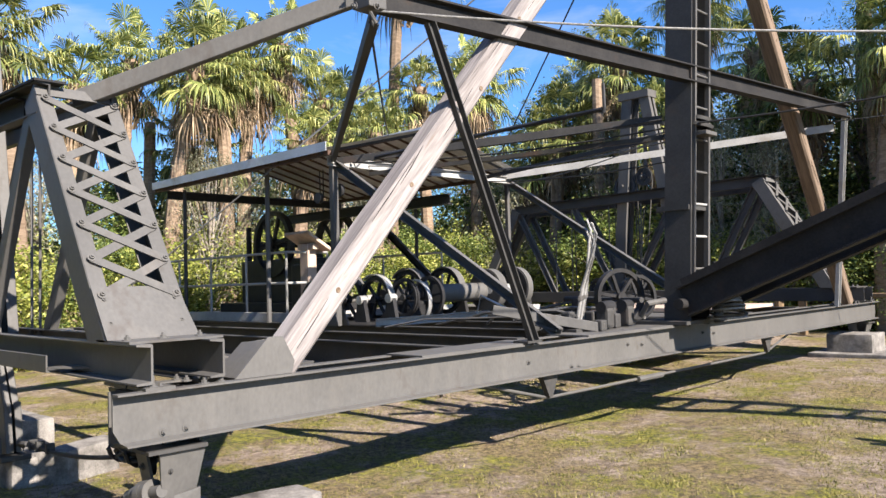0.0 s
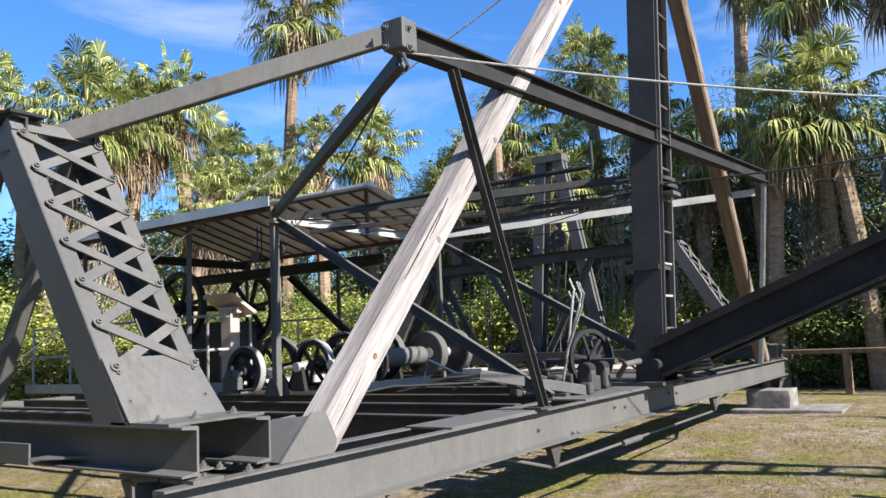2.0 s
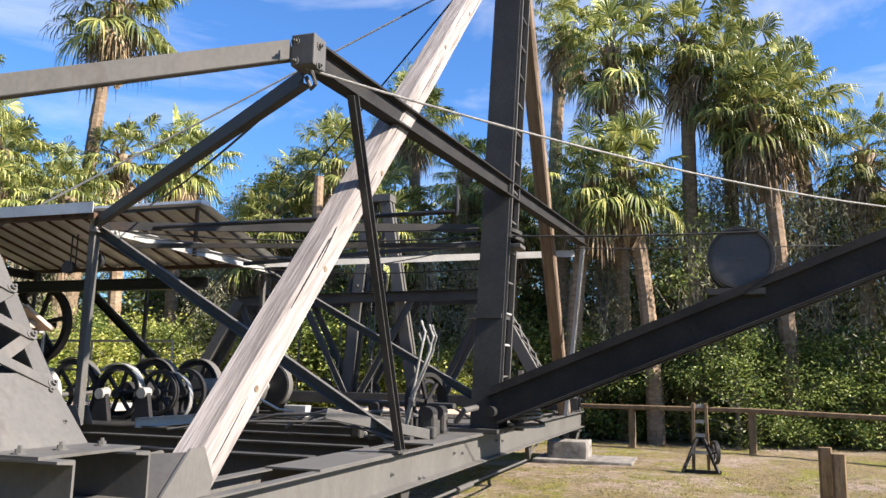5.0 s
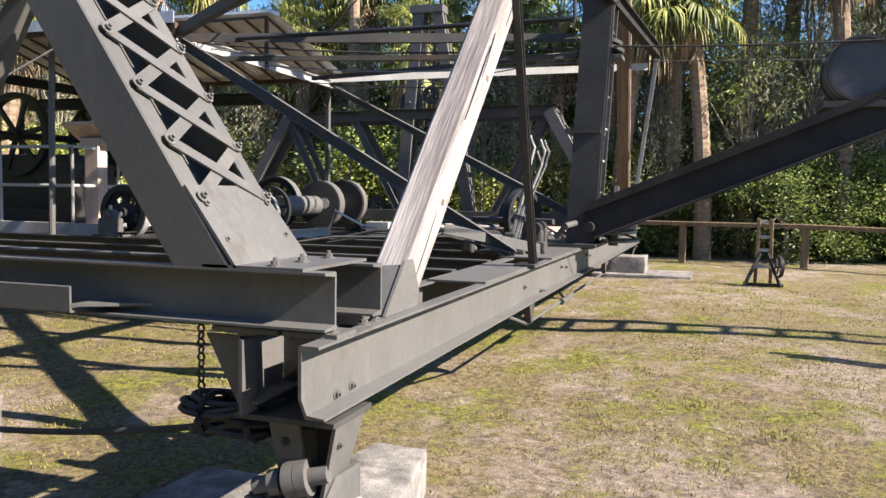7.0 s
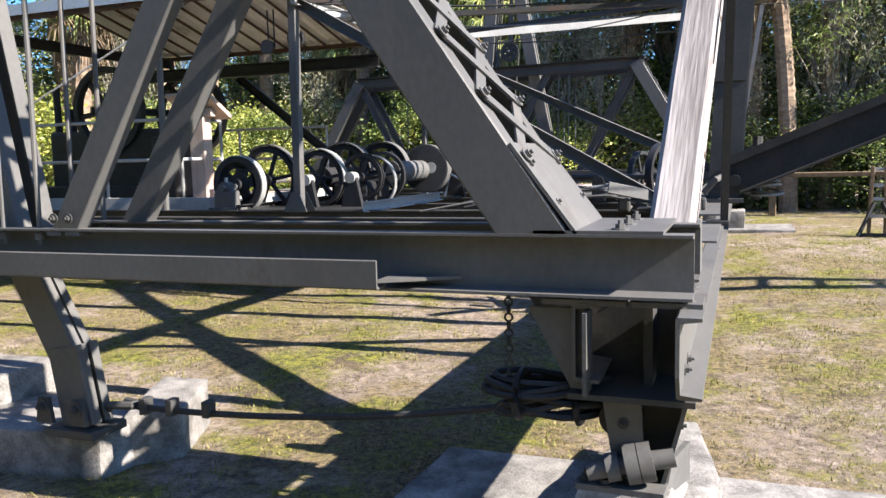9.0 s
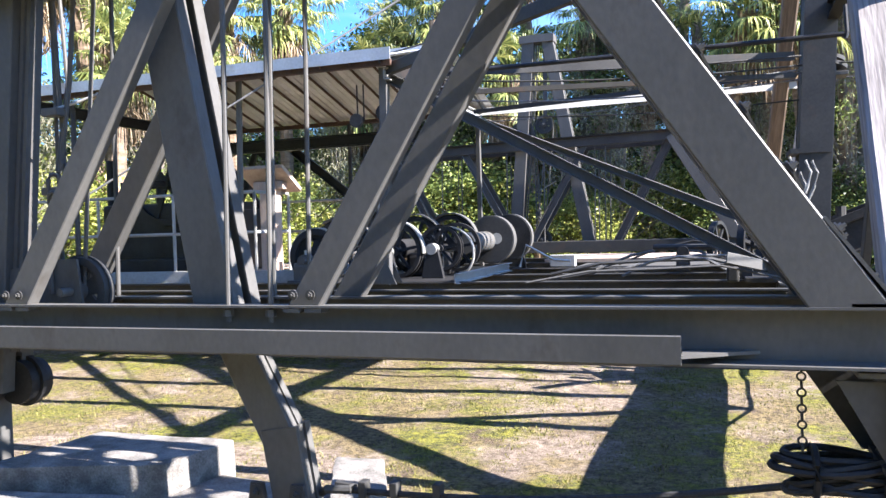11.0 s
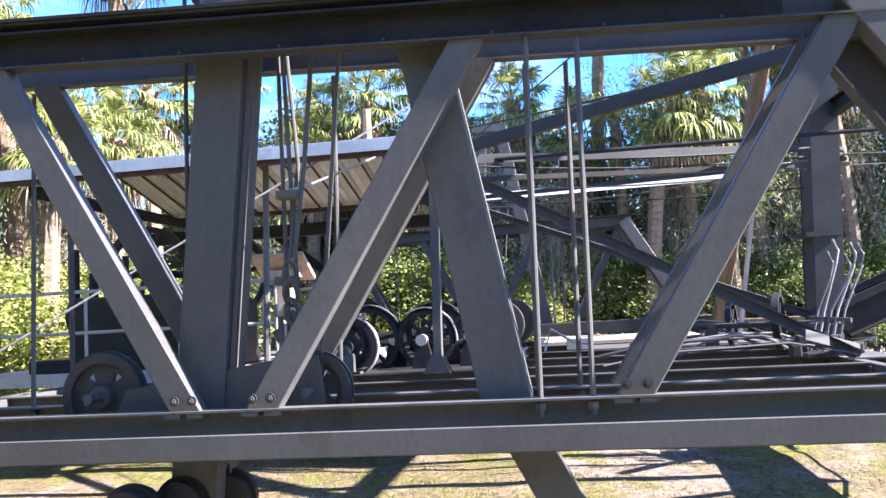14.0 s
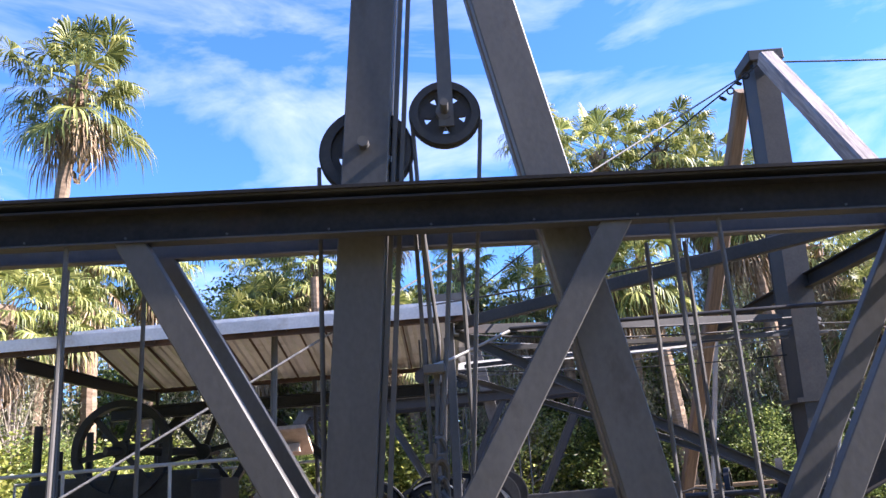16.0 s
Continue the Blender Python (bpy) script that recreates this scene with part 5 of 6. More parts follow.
    for f, r in ((0.3, 0.05), (0.52, 0.07), (0.68, 0.07)):
        part("clamp_ring", ring(pa.lerp(pb, f), pb - pa, r, 0.035, 0.045, 22), STEEL, t, smooth=True)
    part("base_shoe", plate([(-5.46, Y(-0.16), 0.32), (-5.16, Y(-0.17), 0.32), (-5.14, Y(0.12), 0.32), (-5.43, Y(0.15), 0.32)], 0.022, (0, 0, 1)), STEEL, t)
    part("lug", plate([(-5.17, Y(-0.1), 0.29), (-5.1, Y(0.1), 0.29), (-5.1, Y(0.1), 0.43), (-5.15, Y(-0.02), 0.40)], 0.02, (1, -0.3, 0)), STEEL, t)
    for x, y in ((-5.43, -0.12), (-5.36, -0.14), (-5.16, 0.08), (-5.2, 0.12)):
        bolt(t, (x, Y(y), 0.331), (0, 0, 1), STEEL_DARK, 0.018)
        part("stud", tube([(x, Y(y), 0.33), (x, Y(y), 0.375)], 0.009), STEEL_DARK, t)


corner_foot(1.665, 1)
corner_foot(2 * MID - 1.665, -1)


def concrete(name, poly, z0, z1, label, group="concrete footings"):
    c = Vector((sum(p[0] for p in poly) / len(poly), sum(p[1] for p in poly) / len(poly), z0))
    bm = bmesh.new()
    low = [bm.verts.new((p[0] - c.x, p[1] - c.y, 0)) for p in poly]
    high = [bm.verts.new((p[0] - c.x, p[1] - c.y, z1 - z0)) for p in poly]
    k = len(poly)
    bm.faces.new(low)
    bm.faces.new(high)
    for i in range(k):
        bm.faces.new((low[i], low[(i + 1) % k], high[(i + 1) % k], high[i]))
    bmesh.ops.bevel(bm, geom=[e for e in bm.edges], offset=0.018, segments=2, affect="EDGES", profile=0.6)
    bmesh.ops.subdivide_edges(bm, edges=[e for e in bm.edges if e.calc_length() > 0.15], cuts=5, use_grid_fill=True)
    for v in bm.verts:
        v.co += Vector((noise.noise(v.co * 6), noise.noise(v.co * 6 + Vector((9, 0, 0))), noise.noise(v.co * 5 + Vector((0, 7, 0))))) * 0.008
    ob = new(name, mesh_of(name, bm, CONCRETE, True))
    ob.location = c
    tagged(ob, label, "concrete block", group)


concrete("concrete_pad", [(-6.28, 1.45), (-5.5, 1.25), (-4.2, 1.75), (-4.36, 2.36), (-6.25, 2.36)], -0.1, 0.075, "weathered grey concrete slab lying in the grass")
concrete("concrete_block", [(-5.62, 1.25), (-5.08, 1.3), (-4.98, 1.92), (-5.1, 2.57), (-5.38, 2.58), (-5.5, 1.7)], 0.0, 0.235, "long weathered concrete block under a steel foot")
concrete("concrete_block", [(-8.62, 1.5), (-7.72, 1.62), (-7.66, 2.0), (-8.6, 2.12)], 0.0, 0.235, "low aged concrete slab under the walking leg")
concrete("concrete_block", [(-9.5, 1.45), (-8.58, 1.72), (-8.5, 2.2), (-9.4, 2.2)], 0.0, 0.40, "tall aged concrete block with stained sides")
concrete("concrete_block", [(-9.4, 1.1), (-8.75, 1.2), (-8.66, 1.55), (-9.4, 1.44)], 0.0, 0.3, "stepped concrete block in front of the footings")
concrete("concrete_block", [(-7.72, 1.78), (-7.5, 1.95), (-7.72, 2.44), (-8.02, 2.44)], 0.0, 0.275, "aged concrete block lying askew in the grass")
concrete("concrete_block", [(-10.4, 1.3), (-9.5, 1.3), (-9.5, 2.0), (-10.4, 2.0)], 0.0, 0.22, "aged concrete block below the rollers")
concrete("concrete_block", [(-5.5, 12.45), (-4.85, 12.45), (-4.85, 13.1), (-5.5, 13.1)], 0.15, 0.52, "square concrete footing under the far foot")
concrete("concrete_pad", [(-5.7, 12.2), (-4.1, 12.2), (-4.1, 13.3), (-5.7, 13.3)], 0.05, 0.245, "pale concrete slab under the far foot")


def ground_rope():
    t = thing("tow_rope", (-6.8, 1.72, 0.3), "dark wire rope with clips and a hanging bundle of slings", "rope")
    part("rope", tube(sag((-7.66, 1.7, 0.36), (-5.78, 1.68, 0.52), 0.05), 0.015), ROPE_DARK, t)
    for x in (-7.5, -7.35, -7.15):
        f = (x + 7.66) / 1.88
        part("rope_clip", block(x - 0.018, 1.67, 0.32 + f * 0.16 - 0.06 * f, x + 0.018, 1.73, 0.40 + f * 0.14 - 0.06 * f, 0.005), STEEL_DARK, t)
    part("shackle", tube([(-7.72, 1.7, 0.33), (-7.66, 1.65, 0.37), (-7.56, 1.67, 0.37), (-7.56, 1.73, 0.36), (-7.66, 1.75, 0.36)], 0.02), STEEL_DARK, t)
    # a bundle of old sling rope, hung up on the chain
    cr = random.Random(31)
    for k in range(11):
        ra, rb = cr.uniform(0.17, 0.235), cr.uniform(0.06, 0.105)
        cx, cz, tilt = -5.575 + cr.uniform(-0.03, 0.03), 0.545 + 0.011 * k, cr.uniform(-0.12, 0.16)
        pts = []
        for j in range(21):
            w = 2 * math.pi * j / 20
            pts.append((cx + ra * math.cos(w), 1.63 + rb * math.sin(w) + 0.01 * math.sin(3 * w + k), cz + tilt * 0.3 * math.cos(w) + 0.012 * math.sin(2 * w + k)))
        part("sling_turn", tube(pts, 0.013, 6), BLACK if k % 3 else ROPE_DARK, t, smooth=True)
    for x in (-5.68, -5.46):
        part("seizing", tube([(x, 1.63 + 0.115 * math.cos(2 * math.pi * j / 12), 0.6 + 0.085 * math.sin(2 * math.pi * j / 12)) for j in range(13)], 0.014, 6), BLACK, t, smooth=True)
    part("shackle", ring((-5.33, 1.6, 0.545), (0.2, 1, 0), 0.06, 0.032, 0.035, 20), BLACK, t, smooth=True)
    part("swivel", tube([(-5.37, 1.63, 0.56), (-5.31, 1.64, 0.6), (-5.24, 1.65, 0.6)], 0.03), BLACK, t, smooth=True)
    for i in range(14):
        c = Vector((-5.72, 1.60, 0.60 + i * 0.029))
        part("chain_link", ring(c, (1, 0, 0) if i % 2 else (0, 1, 0), 0.018, 0.011, 0.007, 10), STEEL_DARK, t)


ground_rope()


def hand_cart():
    b = Vector((-3.05, 11.75, ground_z(-3.05, 11.75)))
    t = thing("hand_winch", b, "small upright hand winch with ladder frame and spoked wheel", "winch")
    for x in (-0.11, 0.11):
        part("upright", sweep(b + Vector((x, 0.05, 0)), b + Vector((x * 0.8, 0, 1.02)), rect(0.05, 0.06, 0.006), up=(0, 1, 0)), FENCE_WOOD, t)
    for z in (0.3, 0.55, 0.75, 0.98):
        part("rung", sweep(b + Vector((-0.12, 0.02, z)), b + Vector((0.12, 0.02, z)), rect(0.035, 0.05)), PALE, t)
    wheel(t, b + Vector((0.2, -0.1, 0.32)), (0.9, 0.3, 0), 0.17, 0.05, 6, BLACK, "wheel")
    for x in (-0.26, 0.24):
        part("brace", sweep(b + Vector((x, -0.1, 0.02)), b + Vector((x * 0.2, 0, 0.5)), rect(0.04, 0.04)), BLACK, t)
    part("skid", sweep(b + Vector((-0.28, -0.05, 0.03)), b + Vector((0.28, -0.05, 0.03)), rect(0.06, 0.05)), BLACK, t)


hand_cart()


def fence():
    t = thing("post_fence", (-4, 15.2, 0.25), "low rustic fence of square posts with one top rail", "fence", kind="structure")
    def yy(x):
        return 14.6 - 0.22 * (x + 2.2)
    xs = [-7.0, -4.35, -2.2, 0.1, 2.4, 4.7, 7.0, 9.3]
    for x in xs:
        g = ground_z(x, yy(x))
        part("post", sweep((x, yy(x), g - 0.1), (x, yy(x), g + 0.72), rect(0.13, 0.13, 0.012), up=(1, 0, 0)), FENCE_WOOD, t)
    for a, b in zip(xs, xs[1:]):
        part("rail", sweep((a - 0.03, yy(a), ground_z(a, yy(a)) + 0.765), (b + 0.0, yy(b), ground_z(b, yy(b)) + 0.765), rect(0.16, 0.085, 0.012)), FENCE_WOOD, t)
    # a log rail behind the machine
    t2 = thing("log_rail", (-10, 15.0, 0.3), "long weathered log rail behind the machine", "fence")
    for x in (-15.5, -12.5, -9.5, -7.2):
        part("post", tube([(x, 15.0, 0.1), (x, 15.0, 1.0)], 0.09, 10), FENCE_WOOD, t2)
    part("rail", tube([(-16, 15.0, 1.05), (-11.5, 15.0, 1.08), (-7.0, 15.0, 1.05)], 0.085, 10), WOOD, t2)
    x, y = -2.0, 6.45
    g = ground_z(x, y)
    p = thing("fence_post", (x, y, g), "short weathered wooden double post in the lawn", "post")
    for dx, dy, h in ((0, 0, 0.92), (0.085, -0.1, 0.88)):
        part("shaft", sweep((x + dx, y + dy, g - 0.1), (x + dx, y + dy, g + h), rect(0.085, 0.1, 0.012), up=(1, 0, 0)), FENCE_WOOD, p)


fence()

# the upper works stand a little beyond the first plan
for ob in list(scene.objects):
    if ob.parent is None and ob.name.split(".")[0] in ("engine", "winch", "lectern", "engine_platform", "railing", "canopy", "mast", "boom", "cable_drum", "swing_gear"):
        ob.location.y += 0.13


# ---- plants ----
def raw_mesh(name, verts, faces, mat):
    me = bpy.data.meshes.new(name)
    me.from_pydata(verts, [], faces)
    me.materials.append(mat)
    return me


def fan_leaf(rng, verts, faces, root, out, up, size, segs=24, droop=0.5):
    """One costapalmate leaf: a stalk and a fan of folded, drooping segments."""
    out, up = out.normalized(), up.normalized()
    side = out.cross(up).normalized()
    stalk = size * rng.uniform(0.7, 1.5)
    tip = root + out * stalk - Vector((0, 0, stalk * stalk * 0.10 * droop))
    w = 0.016
    i = len(verts)
    verts += [root + side * w, root - side * w, tip - side * w, tip + side * w]
    faces.append((i, i + 1, i + 2, i + 3))
    d0 = (tip - root).normalized()
    for k in range(segs):
        a = (k / (segs - 1) - 0.5) * 4.1 + rng.uniform(-0.06, 0.06)
        d = d0 * math.cos(a) + side * math.sin(a)
        d = (d + up * (0.22 * math.cos(a * 0.6))).normalized()
        ln = size * (0.95 - 0.13 * abs(a)) * rng.uniform(0.85, 1.1)
        half = up.cross(d).normalized() * (0.017 * size + 0.007)
        fold = up * 0.012
        fall = Vector((0, 0, -1))
        p0 = tip
        loose = rng.uniform(0.6, 1.5) * droop
        p1 = tip + d * ln * 0.5 + fall * ln * 0.08 * loose
        p2 = tip + d * ln * 0.76 + fall * ln * (0.28 * loose + 0.05)
        p3 = tip + d * ln * 0.84 + fall * ln * (0.62 * loose + 0.15)
        i = len(verts)
        verts += [p0, p1 + half, p1 - half + fold, p2 + half * 0.7, p2 - half * 0.7, p3]
        faces += [(i, i + 1, i + 2), (i + 1, i + 3, i + 4, i + 2), (i + 3, i + 5, i + 4)]


def crown_meshes(seed, crown, leaves):
    """Green crown, dead skirt and leaf boots, with the growing point at the origin."""
    rng = random.Random(seed)
    verts, faces = [], []
    for k in range(leaves):
        f = (k + 0.5) / leaves
        az = k * 2.39996 + rng.uniform(-0.25, 0.25)
        el = math.asin(0.97 - 1.7 * f) + rng.uniform(-0.25, 0.25)
        out = Vector((math.cos(az) * math.cos(el), math.sin(az) * math.cos(el), math.sin(el)))
        up = Vector((-math.cos(az) * math.sin(el), -math.sin(az) * math.sin(el), math.cos(el)))
        fan_leaf(rng, verts, faces, Vector((0, 0, 0.15 - 0.35 * f)), out, up, crown * rng.uniform(0.72, 1.12), segs=28, droop=0.3 + 0.55 * f)
    green = raw_mesh("crown", verts, faces, FROND)
    verts, faces = [], []
    for k in range(24):
        az = k * 2.39996 + rng.uniform(-0.3, 0.3)
        el = rng.uniform(-1.45, -0.75)
        out = Vector((math.cos(az) * math.cos(el), math.sin(az) * math.cos(el), math.sin(el)))
        up = Vector((-math.cos(az) * math.sin(el), -math.sin(az) * math.sin(el), math.cos(el)))
        fan_leaf(rng, verts, faces, Vector((0, 0, -rng.uniform(0.1, 0.5))), out, up, crown * rng.uniform(0.55, 0.95), segs=16, droop=1.3)
    dead = raw_mesh("dead_frond_skirt", verts, faces, DEAD_FROND)
    verts, faces = [], []
    for k in range(120):
        c = Vector((0, 0, -rng.uniform(0.0, 1.7)))
        az = rng.uniform(0, 6.28)
        e = Vector((math.cos(az), math.sin(az), 0))
        s = Vector((-e.y, e.x, 0)) * 0.03
        i = len(verts)
        verts += [c + e * 0.14 + s, c + e * 0.14 - s, c + e * 0.31 - s * 0.6 + Vector((0, 0, 0.24)), c + e * 0.31 + s * 0.6 + Vector((0, 0, 0.24))]
        faces.append((i, i + 1, i + 2, i + 3))
    boots = raw_mesh("leaf_base", verts, faces, DEAD_FROND)
    return green, dead, boots


CROWNS = [crown_meshes(11, 0.66, 44), crown_meshes(12, 0.62, 36), crown_meshes(13, 0.68, 48), crown_meshes(14, 0.62, 34)]


def palm(seed, x, y, height, size):
    rng = random.Random(seed)
    z0 = ground_z(x, y)
    t = thing("palm_tree", (x, y, z0), "tall cabbage palm with fan fronds and shaggy trunk", "palm tree", "palms round the lawn")
    bend = Vector((rng.uniform(-0.6, 0.6), rng.uniform(-0.6, 0.6), 0))
    bm = bmesh.new()
    rings = []
    n_r = 60
    for i in range(n_r + 1):
        f = i / n_r
        c = Vector((x, y, z0)) + bend * f * f + Vector((0, 0, height * f - 0.3 * (i == 0)))
        r = (0.15 + 0.03 * (1 - f) + (0.06 * max(0, (f - 0.8) / 0.2))) * (1 + 0.06 * (i % 2))
        rings.append([bm.verts.new(c + Vector((a, b, 0)) * r * (1 + 0.08 * noise.noise((a * 3, b * 3, i * 0.7)))) for a, b in circle(1, 9)])
    for a, b in zip(rings, rings[1:]):
        for i in range(9):
            bm.faces.new((a[i], a[(i + 1) % 9], b[(i + 1) % 9], b[i]))
    part("trunk", bm, BARK, t)
    turn = rng.uniform(0, 360)
    for me, nm in zip(CROWNS[seed % 4], ("crown", "dead_frond_skirt", "leaf_base")):
        ob = new(nm, me)
        ob.parent = t
        ob.matrix_basis = pose(bend.x, bend.y, height, rng.uniform(-4, 4), rng.uniform(-4, 4), turn) @ Matrix.Scale(size, 4)
        if nm == "dead_frond_skirt":
            tagged(ob, "brown dead fronds hanging under the crown")


def leafy(seed, name, label, category, leaf_mat, height, spread, clumps, per_clump, leaf, trunk_mat, group, low=0.15, droop=0.0):
    """A broadleaf tree or shrub: tapered trunk with limbs and a crown of leaf clumps with gaps."""
    rng = random.Random(seed)
    nr = np.random.RandomState(seed)
    t = thing(name, (0, 0, 0), label, category, group)
    bm = tube([(0, 0, -0.2), (rng.uniform(-0.1, 0.1), rng.uniform(-0.1, 0.1), height * 0.4), (rng.uniform(-0.3, 0.3), rng.uniform(-0.3, 0.3), height * 0.85)], 0.035 * height * 0.6 + 0.02, 7, r1=0.02)
    centres = []
    for k in range(clumps):
        az, rr = rng.uniform(0, 6.283), spread * math.sqrt(rng.uniform(0.02, 1))
        f = rng.uniform(low, 1.0)
        shape = math.sin(math.pi * min(1, max(0.12, f * 0.82 + 0.12))) ** 0.7
        c = Vector((math.cos(az) * rr * shape, math.sin(az) * rr * shape, height * f))
        centres.append(c)
        if k % 3 == 0:
            base = Vector((0, 0, height * f * 0.55))
            tube([base, base.lerp(c, 0.5) + Vector((0, 0, 0.1)), c], 0.012 * height * 0.5 + 0.008, 5, bm=bm, r1=0.006)
    part("trunk", bm, trunk_mat, t)
    n = clumps * per_clump
    cc = np.repeat(np.array([tuple(c) for c in centres]), per_clump, axis=0)
    size = np.repeat(nr.uniform(0.55, 1.25, clumps), per_clump)[:, None]
    off = nr.normal(0, 1, (n, 3)) * np.array([0.24, 0.24, 0.16]) * size * spread ** 0.5
    if droop:
        off[:, 2] -= np.abs(nr.normal(0, droop, n))
    p = cc + off
    d = nr.normal(0, 1, (n, 3))
    d[:, 2] = d[:, 2] * (0.5 + droop * 2) - droop * 2
    d /= np.linalg.norm(d, axis=1)[:, None]
    u = nr.normal(0, 1, (n, 3))
    s = np.cross(d, u)
    s /= np.linalg.norm(s, axis=1)[:, None]
    ln = leaf * nr.uniform(0.6, 1.3, n)[:, None]
    wd = ln * (0.26 if not droop else 0.09)
    v = np.stack([p, p + d * ln * 0.5 + s * wd, p + d * ln, p + d * ln * 0.5 - s * wd], axis=1).reshape(-1, 3)
    fc = np.arange(n * 4).reshape(-1, 4)
    cr = new("crown", raw_mesh("crown", v.tolist(), fc.tolist(), leaf_mat))
    cr.parent = t
    return t


SHRUBS = [
    leafy(21, "shrub", "leafy green shrub with glossy broad leaves", "shrub", LEAF, 3.4, 1.7, 62, 130, 0.105, GREY_BARK, "undergrowth", 0.04),
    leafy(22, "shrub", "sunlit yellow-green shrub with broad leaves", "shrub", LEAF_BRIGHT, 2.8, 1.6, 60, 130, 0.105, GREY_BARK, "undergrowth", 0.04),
    leafy(23, "oak_tree", "tall green broadleaf tree with open crown", "tree", LEAF, 8.0, 2.5, 80, 85, 0.16, GREY_BARK, "woodland trees", 0.3),
    leafy(24, "mossy_tree", "grey tree hung with pale moss and bare twigs", "tree", LEAF_GREY, 8.5, 2.4, 80, 85, 0.2, GREY_BARK, "woodland trees", 0.3, 0.35),
]
SHRUBS.append(leafy(25, "slender_tree", "slender tree with bare grey trunk and thin mossy crown", "tree", LEAF, 9.0, 2.2, 46, 70, 0.16, GREY_BARK, "woodland trees", 0.55, 0.25))
rng = random.Random(77)


def put(ob, x, y, scale=1.0, turn=None, zs=None):
    turn = rng.uniform(0, 360) if turn is None else turn
    m = pose(x, y, ground_z(x, y) - 0.05, rng.uniform(-3, 3), rng.uniform(-3, 3), turn) @ Matrix.Diagonal((scale, scale, zs or scale, 1))
    return copy_thing(ob, m)


# palms: place, height of the crown's base and crown size
SPOTS = [
    (-18.0, 14.7, 11.2, 1.5), (-19.5, 6.3, 6.3, 1.2), (-17.6, 7.7, 6.4, 1.1), (-17.2, 9.0, 6.6, 1.1), (-18.3, 5.0, 6.9, 1.15), (-18.3, 10.0, 6.9, 1.15),
    (-20.5, 3.6, 6.6, 1.15), (-17.8, 11.5, 7.5, 1.1), (-21.5, 8.3, 7.6, 1.15), (-17.1, 15.3, 6.8, 1.15), (-16.4, 16.6, 7.0, 1.1), (-18.4, 12.6, 6.4, 1.05),
    (-12.6, 18.2, 7.2, 1.25), (-13.6, 19.2, 5.6, 1.15), (-10.3, 19.1, 8.7, 1.15), (-6.8, 19.2, 10.4, 1.1), (-4.7, 17.9, 9.2, 1.2), (-3.2, 18.0, 9.3, 1.3),
    (-1.3, 17.4, 7.2, 1.25), (0.3, 18.3, 6.4, 1.2), (1.8, 19.6, 6.2, 1.2), (-8.4, 18.0, 6.6, 1.1), (-5.8, 17.2, 5.6, 1.05), (-11.3, 17.6, 5.6, 1.15),
    (-18.6, 8.4, 4.7, 1.1), (-16.4, 10.3, 4.8, 1.0), (-15.0, 17.8, 4.8, 1.1), (-13.9, 16.9, 5.3, 1.15), (-10.0, 17.2, 4.9, 1.1), (-7.4, 17.6, 5.4, 1.1),
    (-2.3, 18.9, 8.6, 1.25), (-0.4, 19.0, 7.8, 1.2), (-4.0, 17.1, 5.9, 1.1), (1.2, 17.4, 4.6, 1.15), (-22.5, 0.5, 7.0, 1.15), (-21.0, -1.8, 6.6, 1.1),
    (-20.0, 14.2, 6.6, 1.1), (-14.6, 20.5, 7.2, 1.1), (-16.9, 13.2, 5.2, 1.0),
]
for i, (x, y, h, c) in enumerate(SPOTS):
    palm(i, x, y - (0.55 if x > -6 else 0.0), h, c)
# bare trunks without a crown
for x, y, h in ((-12.4, 16.8, 6.6), (-6.3, 18.0, 6.4), (-19.2, 8.0, 5.5)):
    ob = thing("dead_palm", (x, y, 0.2), "bare dead palm trunk without a crown", "dead palm", "dead palms")
    part("shaft", tube([(x, y, 0), (x + 0.1, y, h * 0.5), (x + 0.05, y + 0.1, h)], 0.16, 10, r1=0.13), BARK, ob)
# wood edge: shrubs in front, trees behind
for k in range(44):
    x = -17 + k * 0.45 + rng.uniform(-0.4, 0.4)
    y = 17.0 + rng.uniform(-0.7, 1.3) + max(0, (-14 - x)) * -0.9
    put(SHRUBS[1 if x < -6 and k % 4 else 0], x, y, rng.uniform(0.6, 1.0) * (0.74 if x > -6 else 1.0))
for k in range(30):
    y = -3 + k * 0.74
    x = -16.6 - rng.uniform(0, 1.8) + 0.05 * y
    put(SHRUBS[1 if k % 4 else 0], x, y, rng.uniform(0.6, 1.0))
for k in range(30):
    x = -20 + k * 0.78 + rng.uniform(-0.4, 0.4)
    y = 19.6 + rng.uniform(-1.4, 2.4)
    tall = rng.uniform(0.6, 0.9) if x < -6 else rng.uniform(0.6, 0.82)
    put(SHRUBS[3 if k % 4 == 0 else 2], x, y, rng.uniform(0.6, 0.9), None, tall)
# pale mossy brush leaning out between the palms
for x, y, c, zs in ((-14.9, 16.6, 0.5, 0.52), (-12.1, 17.2, 0.5, 0.62), (-9.3, 17.3, 0.5, 0.6), (-7.9, 17.0, 0.45, 0.52), (-5.1, 17.4, 0.45, 0.55), (-2.9, 17.9, 0.55, 0.72), (-1.6, 17.9, 0.6, 0.8), (-0.3, 17.7, 0.5, 0.66), (0.8, 17.8, 0.5, 0.66), (-16.9, 12.2, 0.45, 0.6), (-17.0, 8.4, 0.45, 0.55)):
    put(SHRUBS[3], x, y, c, None, zs)
for k in range(18):
    y = -4 + k * 1.25
    x = -20.5 - rng.uniform(-0.5, 2.5)
    put(SHRUBS[3 if k % 4 == 0 else 2], x, y, rng.uniform(0.6, 0.85), None, rng.uniform(0.5, 0.7))
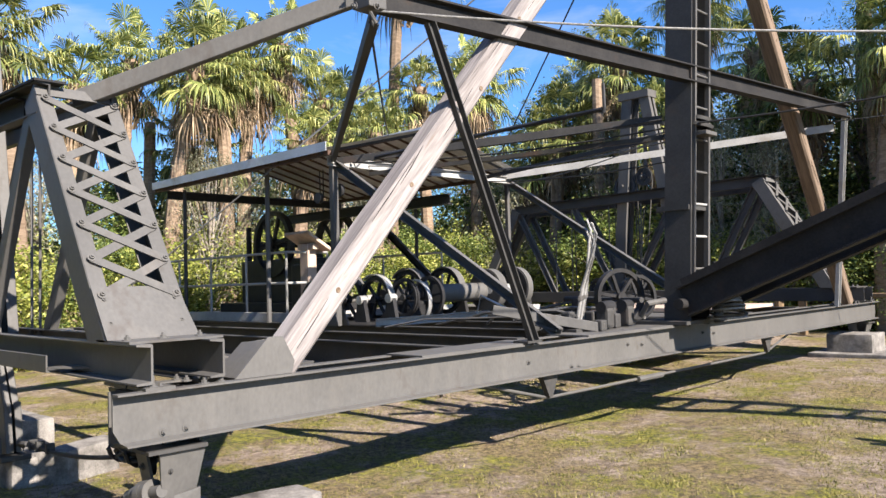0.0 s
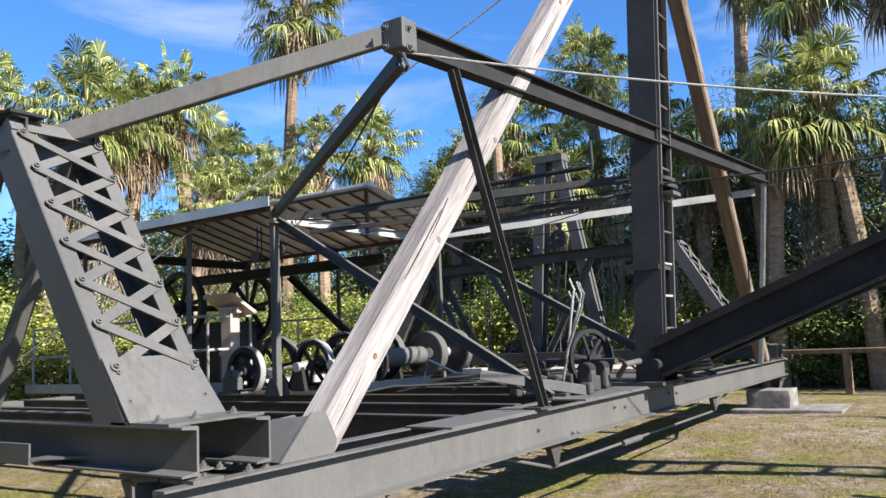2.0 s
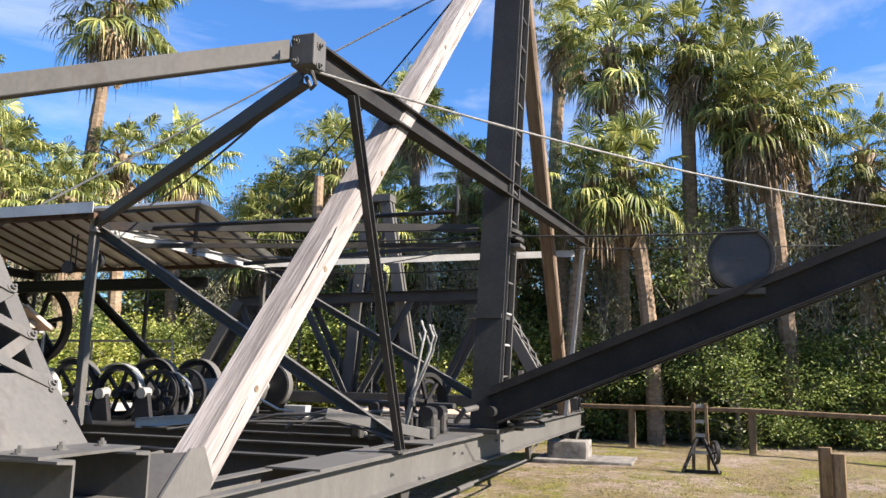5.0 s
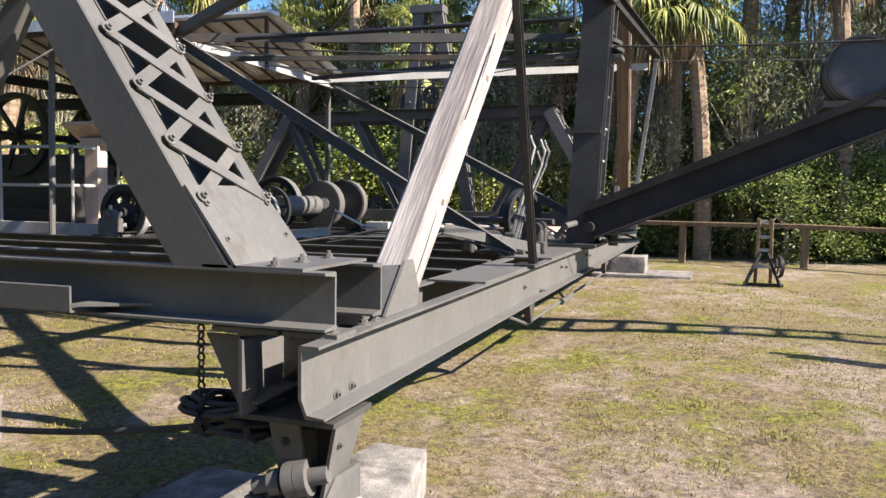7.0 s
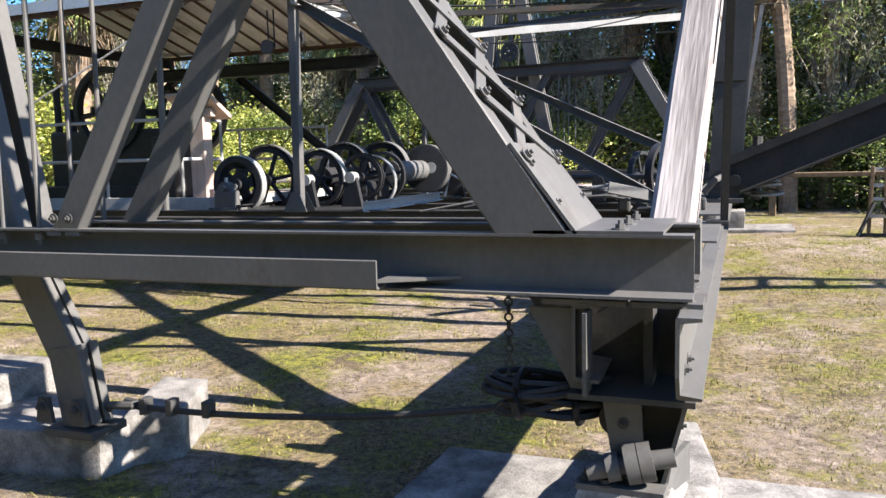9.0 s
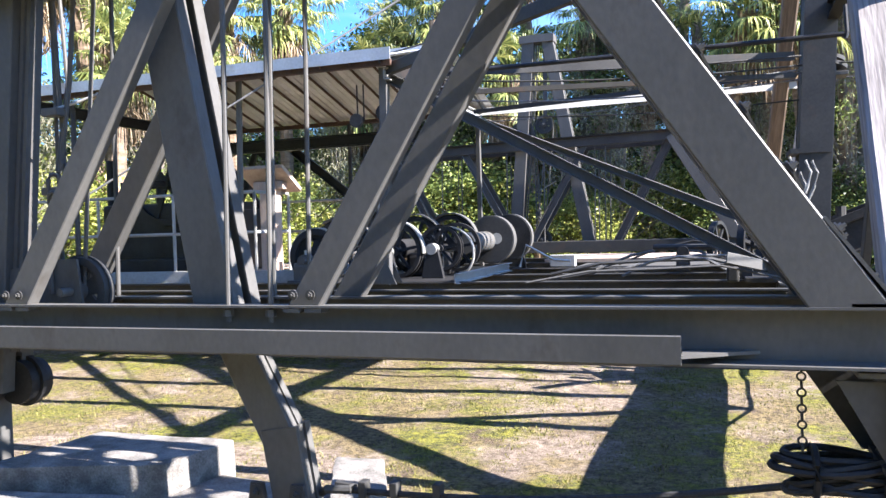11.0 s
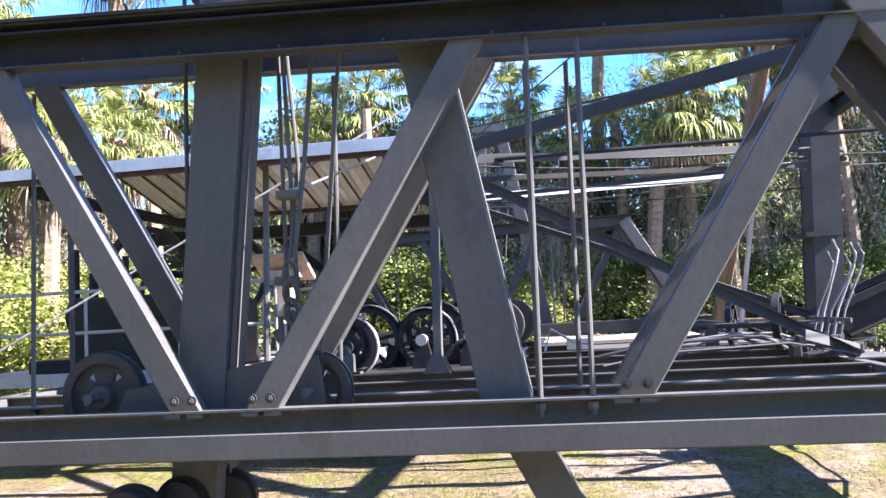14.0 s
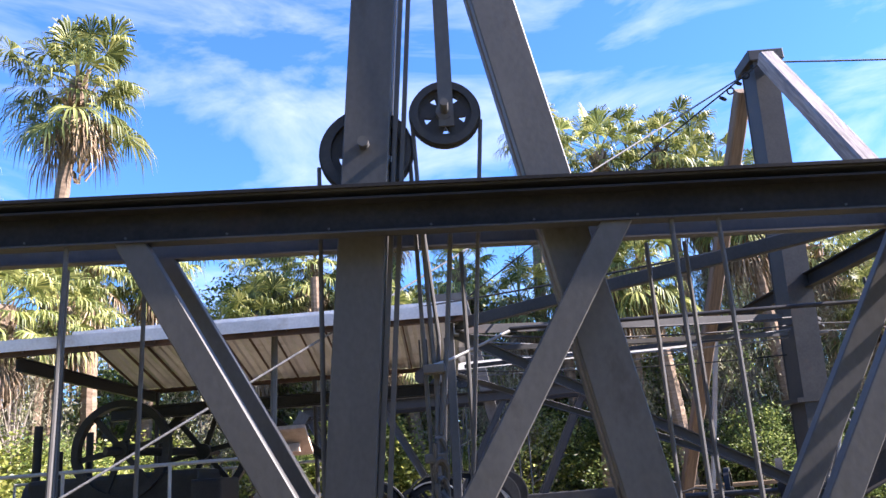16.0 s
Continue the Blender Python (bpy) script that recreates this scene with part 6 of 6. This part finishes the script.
for k in range(6):
    x = -8.5 + k * 1.75 + rng.uniform(-0.4, 0.4)
    put(SHRUBS[4], x, 17.8 + rng.uniform(-0.2, 1.6), rng.uniform(0.6, 0.8), None, rng.uniform(0.6, 0.85))
# far wood that closes the view
for k in range(16):
    a = radians(62 + k * 8)
    put(SHRUBS[1 if k % 3 else 0], -5 + 31 * math.cos(a), 4 + 25 * math.sin(a), rng.uniform(1.7, 2.2), None, rng.uniform(1.3, 1.8))
# unseen wood added behind the visitor's path: closes the clearing, dims sky on steel
for k in range(13):
    x = -26 + k * 2.7 + rng.uniform(-0.6, 0.6)
    put(SHRUBS[k % 2], x, -11.5 - rng.uniform(0, 1.5) + max(0, x) * -0.4, rng.uniform(1.8, 2.2), None, rng.uniform(2.2, 2.8))
for ob in SHRUBS:
    put(ob, rng.uniform(-24, -20), rng.uniform(16, 20), 0.9)
    for o in (*ob.children_recursive, ob):
        bpy.data.objects.remove(o, do_unlink=True)


def grass():
    """Short dry grass on the lawn near the path."""
    nr = np.random.RandomState(5)
    n = 110000
    x = nr.uniform(-12, 0.5, n)
    y = nr.uniform(0.6, 11, n) ** 1.0
    keep = np.array([noise.noise((a * 0.9, b * 0.9, 2.0)) > -0.02 for a, b in zip(x, y)])
    x, y = x[keep], y[keep]
    n = len(x)
    z = np.array([ground_z(a, b) for a, b in zip(x, y)])
    p = np.stack([x, y, z - 0.004], axis=1)
    az = nr.uniform(0, 6.283, n)
    ln = nr.uniform(0.012, 0.04, n)[:, None]
    lean = np.stack([np.cos(az), np.sin(az), nr.uniform(0.3, 1.4, n)], axis=1)
    lean /= np.linalg.norm(lean, axis=1)[:, None]
    s = np.stack([-np.sin(az), np.cos(az), np.zeros(n)], axis=1) * 0.004
    v = np.stack([p - s, p + s, p + lean * ln], axis=1).reshape(-1, 3)
    # coarser tufts and fallen straw
    m = 2200
    tx, ty = nr.uniform(-11, 0, m), nr.uniform(0.8, 12, m)
    k = 26
    bx = np.repeat(tx, k) + nr.normal(0, 0.055, m * k)
    by = np.repeat(ty, k) + nr.normal(0, 0.055, m * k)
    bz = np.array([ground_z(a, b) for a, b in zip(bx, by)]) - 0.004
    q = np.stack([bx, by, bz], axis=1)
    az = nr.uniform(0, 6.283, m * k)
    up = np.stack([np.cos(az) * 0.6, np.sin(az) * 0.6, nr.uniform(0.4, 1.2, m * k)], axis=1)
    w = np.stack([-np.sin(az), np.cos(az), np.zeros(m * k)], axis=1) * 0.005
    v2 = np.stack([q - w, q + w, q + up * nr.uniform(0.012, 0.032, m * k)[:, None]], axis=1).reshape(-1, 3)
    v = np.concatenate([v, v2])
    n = len(v) // 3
    ob = new("grass", raw_mesh("grass", v.tolist(), np.arange(n * 3).reshape(-1, 3).tolist(), GRASS))
    tagged(ob, "short dry yellow-green grass on the lawn", "grass", kind="stuff")


GRASS = leaf_material("dry_grass", (0.05, 0.058, 0.012), (0.2, 0.19, 0.045), (0.3, 0.25, 0.11), 0.2, 0.8)
grass()
